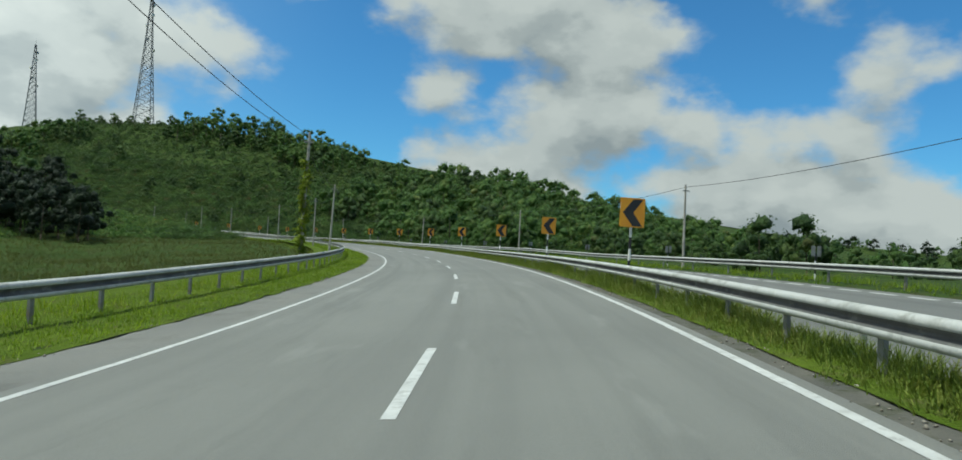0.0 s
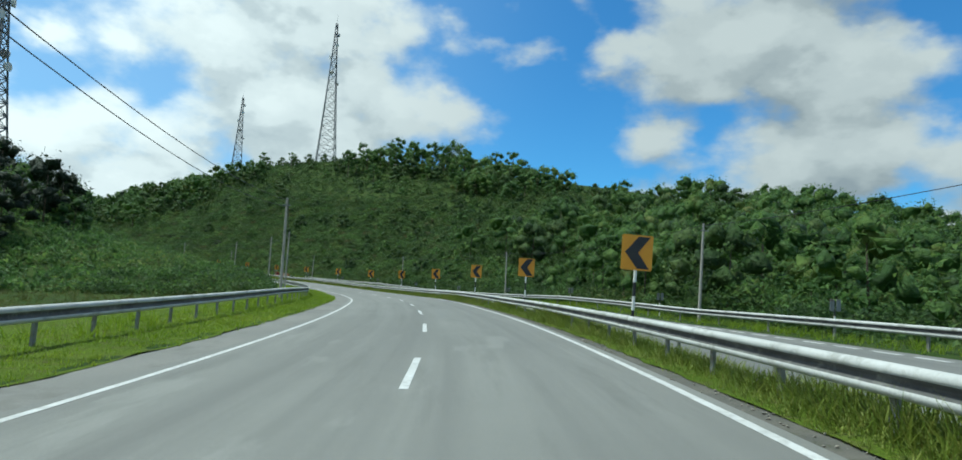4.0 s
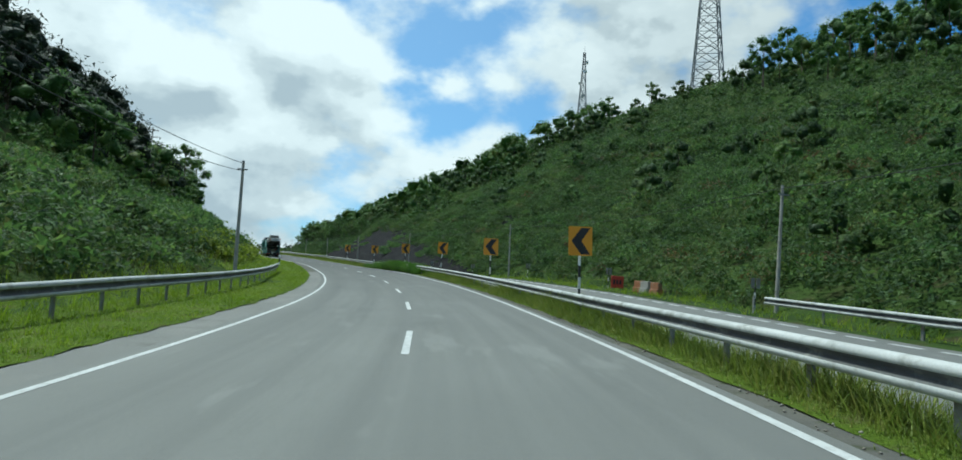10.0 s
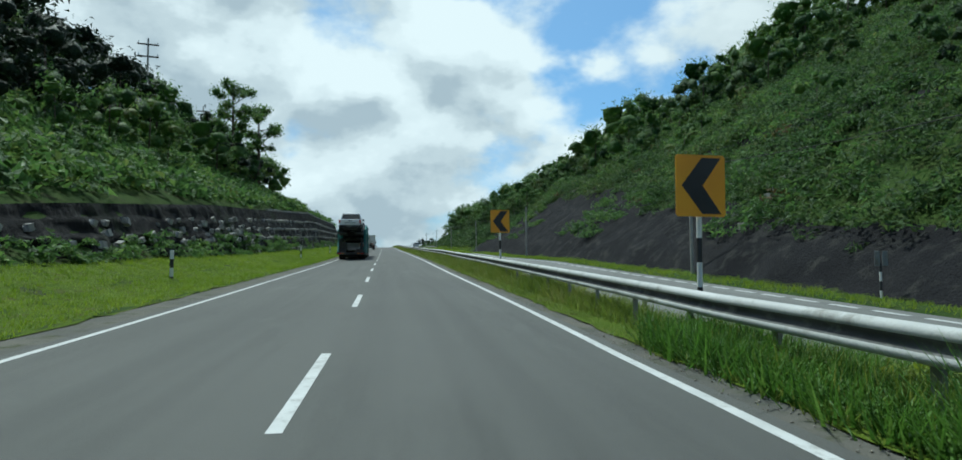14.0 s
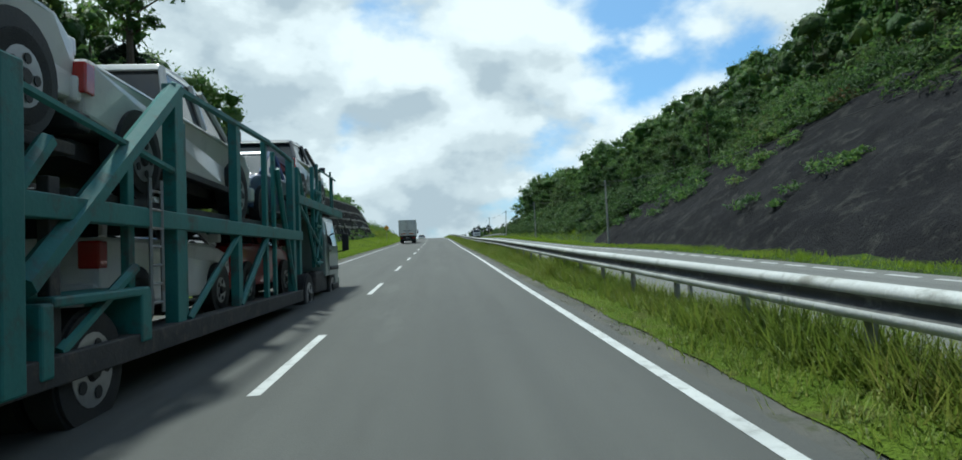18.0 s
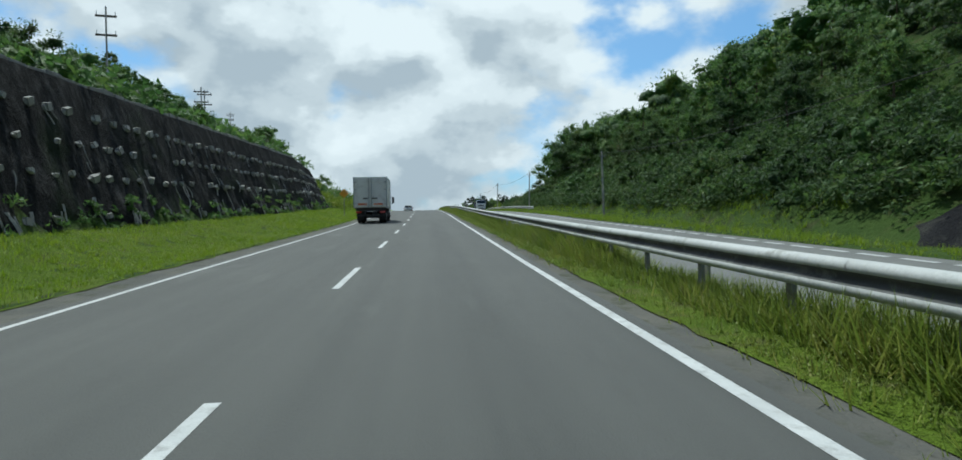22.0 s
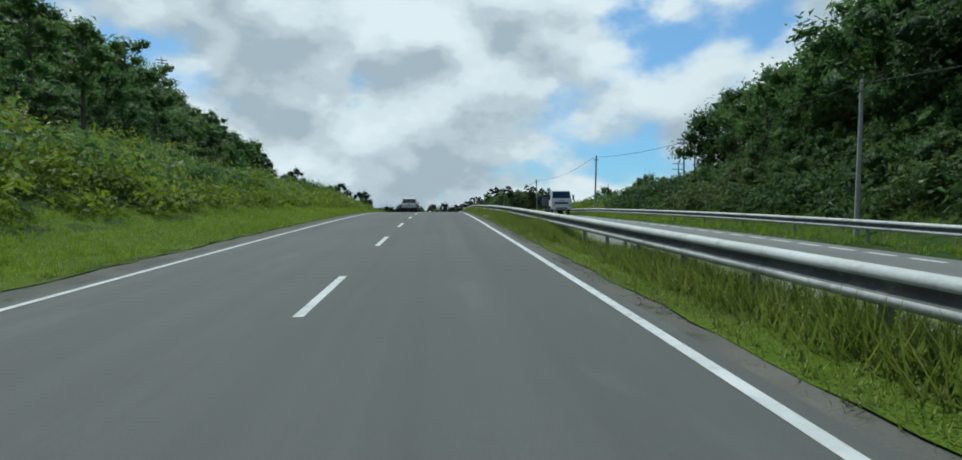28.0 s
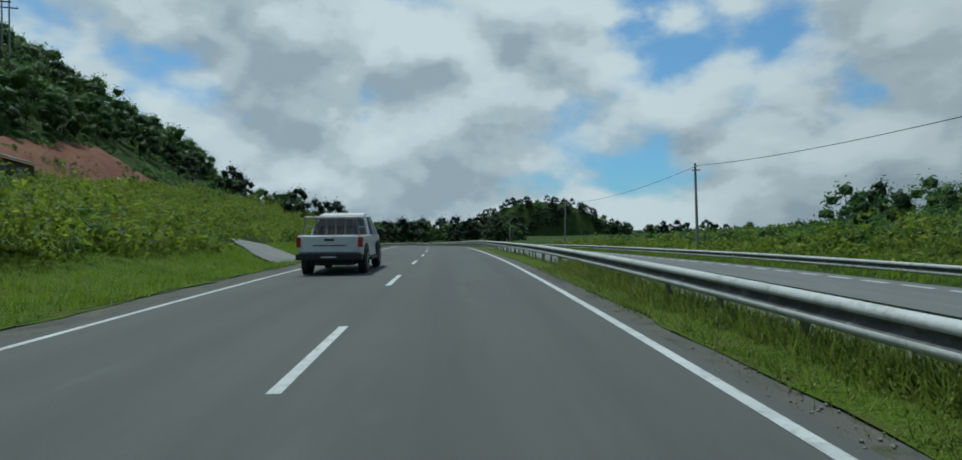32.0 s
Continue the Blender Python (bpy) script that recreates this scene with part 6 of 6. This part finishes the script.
def cab_over(root, y0, w, floor, tall, paint, long=1.75):
    """A cab over the front axle, from y0 forwards."""
    e = y0 + long
    cab = part("cab", prism([(y0, floor, w), (y0, floor + tall * 0.62, w), (y0 + 0.05, floor + tall * 0.97, w * 0.93), (y0 + 0.6, floor + tall, w * 0.92), (e - 0.34, floor + tall * 0.985, w * 0.92), (e - 0.06, floor + tall * 0.50, w), (e, floor + tall * 0.40, w), (e, floor + 0.02, w), (e - 0.1, floor - 0.25, w), (e - 0.55, floor - 0.25, w), (e - 0.65, floor, w)], 0.05), paint, root)
    part("windscreen", prism([(e - 0.11, floor + tall * 0.52, w * 0.90), (e - 0.045, floor + tall * 0.52, w * 0.90), (e - 0.285, floor + tall * 0.93, w * 0.84), (e - 0.35, floor + tall * 0.93, w * 0.84)]), GLASS, cab, "dark windscreen")
    for sx in (-1, 1):
        bm = fresh()
        pts = [(y0 + 0.45, floor + tall * 0.54), (e - 0.32, floor + tall * 0.46), (e - 0.48, floor + tall * 0.90), (y0 + 0.48, floor + tall * 0.90)]
        lo = [bm.verts.new((sx * (w * (1.0 if i < 2 else 0.935) + 0.006), y, z)) for i, (y, z) in enumerate(pts)]
        hi = [bm.verts.new((sx * (w * (1.0 if i < 2 else 0.935) - 0.03), y, z)) for i, (y, z) in enumerate(pts)]
        bm.faces.new(lo)
        bm.faces.new(hi[::-1])
        for i in range(4):
            bm.faces.new((lo[(i + 1) % 4], lo[i], hi[i], hi[(i + 1) % 4]))
        bmesh.ops.recalc_face_normals(bm, faces=bm.faces)
        door = solid("door", cab, paint, (sx * (w + 0.001), sx * (w + 0.012), y0 + 0.38, e - 0.22, floor + 0.02, floor + tall * 0.50), bevel=0.004)
        part("side_window", bm, GLASS, cab, "dark side window")
        mir = solid("mirror", cab, TRIM, (sx * (w + 0.12), sx * (w + 0.30), e - 0.08, e + 0.0, floor + tall * 0.42, floor + tall * 0.72), bevel=0.02)
        bm = fresh()
        rod(bm, (sx * (w - 0.02), e - 0.2, floor + tall * 0.74), (sx * (w + 0.2), e - 0.04, floor + tall * 0.72), 0.018, seg=6)
        rod(bm, (sx * (w - 0.02), e - 0.2, floor + tall * 0.40), (sx * (w + 0.2), e - 0.04, floor + tall * 0.42), 0.018, seg=6)
        part("mirror_arm", bm, TRIM, cab)
        solid("headlight", cab, LAMP_CLEAR, (sx * (w - 0.38), sx * (w - 0.08), e - 0.02, e + 0.03, floor - 0.02, floor + 0.18), bevel=0.02)
        solid("step", cab, TRIM, (sx * (w - 0.06), sx * (w + 0.02), y0 + 0.85, e - 0.15, floor - 0.35, floor - 0.22), bevel=0.02)
        solid("door_handle", cab, TRIM, (sx * (w + 0.012), sx * (w + 0.03), y0 + 0.45, y0 + 0.62, floor + tall * 0.40, floor + tall * 0.43))
    solid("bumper", cab, paint, (-w, w, e - 0.06, e + 0.12, floor - 0.32, floor - 0.06), bevel=0.03)
    solid("lower_grille", cab, TRIM, (-w * 0.55, w * 0.55, e + 0.10, e + 0.13, floor - 0.26, floor - 0.14), bevel=0.005)
    solid("wiper", cab, TRIM, (-w * 0.7, w * 0.1, e - 0.05, e - 0.03, floor + tall * 0.525, floor + tall * 0.54))
    solid("grille", cab, TRIM, (-w * 0.7, w * 0.7, e - 0.01, e + 0.02, floor + 0.22, floor + 0.42), bevel=0.005)
    bars("front_writing", cab, TRIM, [(-0.3, 0.3, floor + 0.52, floor + 0.58)], e + 0.004)
    return cab


def box_truck():
    """Origin below the rear axle."""
    root = tagged(new("box_truck"), "pale grey box truck with closed rear doors in the slow lane", "truck")
    w, y0, y1, z0, z1 = 1.10, -1.35, 2.95, 1.02, 3.06
    cargo = part("cargo_box", prism([(y0, z0, w), (y0, z1, w), (y1, z1, w), (y1, z0, w)], 0.015), BOX_GREY, root)
    for sx in (-1, 1):
        for y in (y0, y1):
            solid("corner_post", cargo, RIM, (sx * (w - 0.05), sx * (w + 0.012), y - 0.012, y + 0.05 if y < 0 else y + 0.012, z0, z1 + 0.01))
        solid("bottom_rail", cargo, RIM, (sx * (w - 0.02), sx * (w + 0.014), y0, y1, z0 - 0.02, z0 + 0.1))
        solid("top_rail", cargo, RIM, (sx * (w - 0.03), sx * (w + 0.014), y0, y1, z1 - 0.06, z1 + 0.012))
        solid("seam", cargo, RIM, (sx * w, sx * (w + 0.006), y0 + 0.1, y1 - 0.1, z0 + 1.25, z0 + 1.27))
    solid("side_plate", cargo, TRIM, (w, w + 0.006, 2.55, 2.65, z1 - 0.75, z1 - 0.35))
    for sx in (-1, 1):
        d = solid("rear_door", cargo, BOX_GREY, (sx * 0.015, sx * (w - 0.06), y0 - 0.035, y0 - 0.002, z0 + 0.06, z1 - 0.08), bevel=0.01)
        bm = fresh()
        rod(bm, (sx * 0.09, y0 - 0.06, z0 + 0.02), (sx * 0.09, y0 - 0.06, z1 - 0.08), 0.018, seg=8)
        part("lock_rod", bm, RIM, d)
        for z in (z0 + 0.25, z0 + 1.2, z1 - 0.35):
            solid("hinge", d, RIM, (sx * (w - 0.16), sx * (w + 0.01), y0 - 0.05, y0 - 0.03, z - 0.03, z + 0.03))
        solid("lock_handle", d, TRIM, (sx * 0.12, sx * 0.42, y0 - 0.075, y0 - 0.05, z0 + 0.62, z0 + 0.66))
        for k in range(6):
            solid("reflector_stripe", d, LAMP_RED if k % 2 else LAMP_AMBER, (sx * (0.22 + 0.1 * k), sx * (0.315 + 0.1 * k), y0 - 0.042, y0 - 0.034, z0 + 0.16, z0 + 0.29))
        for k in range(4):
            solid("writing_bar", d, TRIM, (sx * (0.14 + 0.09 * k), sx * (0.20 + 0.09 * k), y0 - 0.04, y0 - 0.034, z0 + 0.55, z0 + 0.61 + 0.05 * (k % 2)))
        solid("tail_light", root, LAMP_RED, (sx * 0.62, sx * 0.98, y0 + 0.02, y0 + 0.08, 0.66, 0.78), bevel=0.01)
        solid("mud_flap", root, RUBBER, (sx * 0.50, sx * 0.98, -0.58, -0.56, 0.18, 0.75))
        wheel(root, sx * 0.86, 0.0, 0.40, 0.21, True)
        wheel(root, sx * 0.86, 3.75, 0.40, 0.22)
        solid("frame_rail", root, CHASSIS, (sx * 0.32, sx * 0.42, -1.3, 4.3, 0.62, 0.82))
    for y in (-1.15, 0.55, 2.45):
        solid("cross_member", root, CHASSIS, (-1.0, 1.0, y - 0.05, y + 0.05, 0.82, 1.06))
    solid("under_guard", root, CHASSIS, (-0.95, 0.95, -1.28, -1.2, 0.44, 0.54), bevel=0.01)
    solid("axle", root, CHASSIS, (-0.8, 0.8, -0.07, 0.07, 0.33, 0.47))
    solid("fuel_tank", root, CHASSIS, (0.5, 0.98, 1.2, 2.1, 0.42, 0.85), bevel=0.04)
    bars("plate_bar", root, BLACK, [(-0.28, 0.28, 0.72, 0.82)], -1.29)
    bars("plate_bar", root, WHITE, [(-0.22, 0.22, 0.755, 0.785)], -1.297)
    cab_over(root, 3.2, 0.98, 0.82, 1.55, CAR_WHITE, 1.62)
    part("wind_deflector", prism([(3.25, 2.35, 0.9), (3.3, 3.15, 0.78), (3.55, 3.12, 0.78), (4.35, 2.38, 0.9)], 0.04), CAR_WHITE, root)
    for k in range(7):
        solid("side_writing", root, TRIM, (0.993, 0.999, 3.75, 4.25 - 0.05 * (k % 3), 1.02 + 0.055 * k, 1.045 + 0.055 * k))
    return root


def tipper_truck():
    """Origin below the rear axle."""
    root = tagged(new("tipper_truck"), "white cab tipper truck with a dark blue dump body", "truck")
    cab_over(root, 2.9, 1.02, 0.88, 1.6, CAR_WHITE, 1.7)
    bed = new("dump_body")
    bed.parent = root
    for sx in (-1, 1):
        d = solid("side_board", bed, TIPPER, (sx * 1.02, sx * 1.08, -1.3, 2.7, 1.05, 1.85), bevel=0.01)
        for k in range(6):
            solid("rib", d, TIPPER, (sx * 1.08, sx * 1.13, -1.25 + 0.78 * k, -1.17 + 0.78 * k, 1.05, 1.86))
        wheel(root, sx * 0.86, 0.0, 0.43, 0.22, True)
        wheel(root, sx * 0.88, 3.6, 0.43, 0.23)
        solid("frame_rail", root, CHASSIS, (sx * 0.34, sx * 0.44, -1.2, 4.3, 0.66, 0.88))
        solid("tail_light", root, LAMP_RED, (sx * 0.6, sx * 0.9, -1.22, -1.16, 0.66, 0.78))
    solid("floor_plate", bed, TIPPER, (-1.05, 1.05, -1.3, 2.7, 0.98, 1.06))
    solid("tail_board", bed, TIPPER, (-1.05, 1.05, -1.36, -1.3, 1.0, 1.95), bevel=0.01)
    solid("head_board", bed, TIPPER, (-1.08, 1.08, 2.7, 2.78, 0.98, 2.45), (-1.05, 1.05, 2.7, 3.3, 2.4, 2.46), bevel=0.01)
    solid("underframe", root, CHASSIS, (-0.9, 0.9, 0.6, 2.4, 0.45, 0.8), bevel=0.03)
    bars("plate_bar", root, BLACK, [(-0.26, 0.26, 0.62, 0.72)], 4.725)
    return root


def car_transporter():
    """Origin on the road below the rear end."""
    root = tagged(new("car_transporter"), "teal two-deck car transporter truck loaded with vehicles", "truck")
    for sx in (-1, 1):
        solid("main_beam", root, CHASSIS, (sx * 1.02, sx * 1.22, 0.4, 10.3, 0.48, 0.70), bevel=0.015)
        solid("deck_runway", root, CHASSIS, (sx * 0.38, sx * 1.0, 0.1, 10.2, 0.56, 0.62))
        solid("upper_runway", root, CHASSIS, (sx * 0.38, sx * 1.02, 2.7, 10.4, 1.88, 1.96))
        solid("rear_platform", root, CHASSIS, (sx * 0.36, sx * 1.04, -1.7, 2.75, 2.22, 2.32), bevel=0.01)
        solid("rear_lift_post", root, TEAL, (sx * 1.05, sx * 1.24, 1.55, 1.8, 0.5, 2.72), bevel=0.02)
        solid("upper_beam", root, TEAL, (sx * 1.04, sx * 1.20, 1.2, 10.5, 1.68, 1.86), bevel=0.01)
        solid("head_runway", root, CHASSIS, (sx * 0.38, sx * 1.02, 10.4, 15.9, 2.52, 2.60))
        solid("head_beam", root, TEAL, (sx * 1.04, sx * 1.18, 10.3, 15.9, 2.42, 2.60), bevel=0.01)
        for y, z0, z1, t in ((2.3, 0.5, 2.0, 0.07), (3.5, 1.1, 2.3, 0.06), (4.47, 0.5, 3.25, 0.11), (4.75, 0.5, 2.9, 0.06), (6.58, 0.5, 3.26, 0.09), (8.17, 0.5, 3.3, 0.06), (8.75, 0.5, 3.2, 0.05), (9.9, 0.5, 3.25, 0.1), (10.45, 1.0, 3.15, 0.09), (12.15, 1.1, 3.4, 0.06), (12.75, 1.1, 3.54, 0.05), (13.2, 1.4, 3.2, 0.04), (14.7, 2.5, 3.6, 0.035), (15.0, 2.5, 3.5, 0.03)):
            solid("upright", root, TEAL if y > 3 else CHASSIS, (sx * 1.04, sx * (1.04 + t * 1.3), y - t, y + t, z0, z1), bevel=0.01)
        for a, b, r in (((1.9, 1.2), (4.47, 3.2), 0.10), ((0.6, 0.6), (2.2, 2.25), 0.07), ((4.47, 3.22), (8.17, 3.28), 0.05), ((8.17, 3.28), (9.9, 3.2), 0.04), ((4.47, 2.3), (1.7, 2.6), 0.04), ((6.58, 0.7), (8.17, 1.8), 0.05), ((8.75, 2.9), (9.9, 0.7), 0.05), ((10.45, 3.1), (12.0, 1.2), 0.04), ((10.45, 2.4), (12.75, 1.5), 0.04), ((12.15, 1.3), (12.75, 2.0), 0.035), ((12.15, 2.0), (12.75, 1.3), 0.035), ((12.15, 2.1), (12.75, 2.8), 0.035), ((12.15, 2.8), (12.75, 2.1), 0.035), ((12.15, 1.2), (12.75, 1.2), 0.04), ((12.15, 2.05), (12.75, 2.05), 0.04), ((12.15, 2.85), (12.75, 2.85), 0.04), ((12.75, 3.4), (15.0, 3.4), 0.025), ((2.3, 0.7), (3.5, 1.3), 0.05), ((4.75, 0.7), (6.58, 1.7), 0.04)):
            bm = fresh()
            rod(bm, (sx * 1.14, *a), (sx * 1.14, *b), r, seg=6)
            part("brace", bm, TEAL, root)
        bm = fresh()
        for k in range(7):
            rod(bm, (sx * 1.2, 3.7, 0.95 + 0.18 * k), (sx * 1.2, 3.95, 0.95 + 0.18 * k), 0.015, seg=5)
        for y in (3.7, 3.95):
            rod(bm, (sx * 1.2, y, 0.85), (sx * 1.2, y, 2.15), 0.02, seg=5)
        part("ladder", bm, POST, root)
        wheel(root, sx * 1.02, 2.75, 0.5, 0.26, True)
        wheel(root, sx * 1.0, 11.3, 0.5, 0.26, True)
        wheel(root, sx * 1.0, 14.2, 0.5, 0.27)
        solid("mudguard", root, TEAL, (sx * 0.72, sx * 1.24, 2.1, 3.6, 1.04, 1.12), (sx * 0.72, sx * 1.24, 3.42, 3.62, 0.62, 1.08), (sx * 0.72, sx * 1.24, 1.95, 2.1, 0.55, 1.08), bevel=0.02)
        solid("tail_light", root, LAMP_RED, (sx * 0.85, sx * 1.1, -0.03, 0.03, 0.50, 0.58))
        solid("side_light", root, LAMP_AMBER, (sx * 0.6, sx * 0.76, -0.03, 0.03, 0.50, 0.57))
        solid("ramp", root, CHASSIS, (sx * 0.4, sx * 1.0, 0.2, 0.6, 0.62, 0.95), bevel=0.01)
        solid("frame_rail", root, CHASSIS, (sx * 0.36, sx * 0.48, 9.8, 15.6, 0.72, 0.98))
        bm = fresh()
        rod(bm, (sx * 0.9, 0.7, 0.6), (sx * 0.9, 0.7, 1.8), 0.11, seg=10)
        rod(bm, (sx * 0.9, 0.7, 0.6), (sx * 0.9, 1.7, 1.75), 0.05, seg=6)
        part("lift_ram", bm, CHASSIS, root)
    solid("rear_beam", root, CHASSIS, (-1.22, 1.22, 0.0, 0.35, 0.46, 0.62), bevel=0.03)
    solid("ramp_flap", root, CHASSIS, (-0.95, -0.35, 0.5, 0.62, 0.6, 1.55), bevel=0.02)
    for y in (1.6, 3.9, 6.2, 8.5):
        for z in (0.45, 1.72):
            solid("cross_beam", root, CHASSIS, (-1.1, 1.1, y - 0.06, y + 0.06, z, z + 0.1))
    for y in (11.5, 13.2, 15.5):
        solid("head_cross_beam", root, CHASSIS, (-1.1, 1.1, y - 0.05, y + 0.05, 2.44, 2.52))
    for y in (2.75, 11.3):
        solid("axle", root, CHASSIS, (-0.9, 0.9, y - 0.08, y + 0.08, 0.42, 0.58))
    solid("tank", root, CHASSIS, (0.55, 1.1, 12.2, 13.6, 0.5, 1.0), bevel=0.05)
    cab_over(root, 13.2, 1.16, 0.86, 1.5, CAB_GREEN, 1.9)
    for sx in (-1, 1):
        solid("front_mudguard", root, TRIM, (sx * 0.8, sx * 1.2, 13.7, 14.9, 1.0, 1.1), bevel=0.03)
    return root


S_T = 288.9
load_z = float(paved(S_T + 3, -2.3))
car_transporter().matrix_basis = place(S_T, -2.3, load_z)


def load(ob, y, z, spin=0.0, tilt=0.0):
    x, yy, q = at(S_T, -2.3, load_z)
    ob.matrix_basis = pose(x, yy, q, 0, 0, turn_at(S_T)) @ pose(0, y, z, tilt, 0, spin)


load(pickup(CAR_WHITE, "white pickup truck loaded on the raised rear platform"), 0.75, 2.32, 0.0, 1.5)
load(pickup(CAR_SILVER, "silver pickup truck with red lamps on the upper deck"), 5.8, 1.98, 0.0, -1.5)
load(hatchback(CAR_BLUE, "dark blue hatchback loaded on the upper deck"), 10.3, 1.96, 180.0)
load(hatchback(CAR_DARK, "dark grey hatchback loaded above the transporter cab"), 13.6, 2.60)
load(hatchback(CAR_WHITE, "white hatchback loaded on the lower deck"), 5.45, 0.62)
load(hatchback(CAR_RED, "red hatchback loaded on the lower deck"), 9.25, 0.62)

box_truck().matrix_basis = place(371.6, -2.35, float(paved(371.6, -2.35)))
pickup(CAR_WHITE, "dusty white pickup truck with a bed rack on the road", True).matrix_basis = place(471.2, -1.95, float(paved(471.2, -1.95)))
tipper_truck().matrix_basis = place(455.4, 12.6, float(paved(455.4, 12.6)), 180) @ Matrix.Scale(0.88, 4)
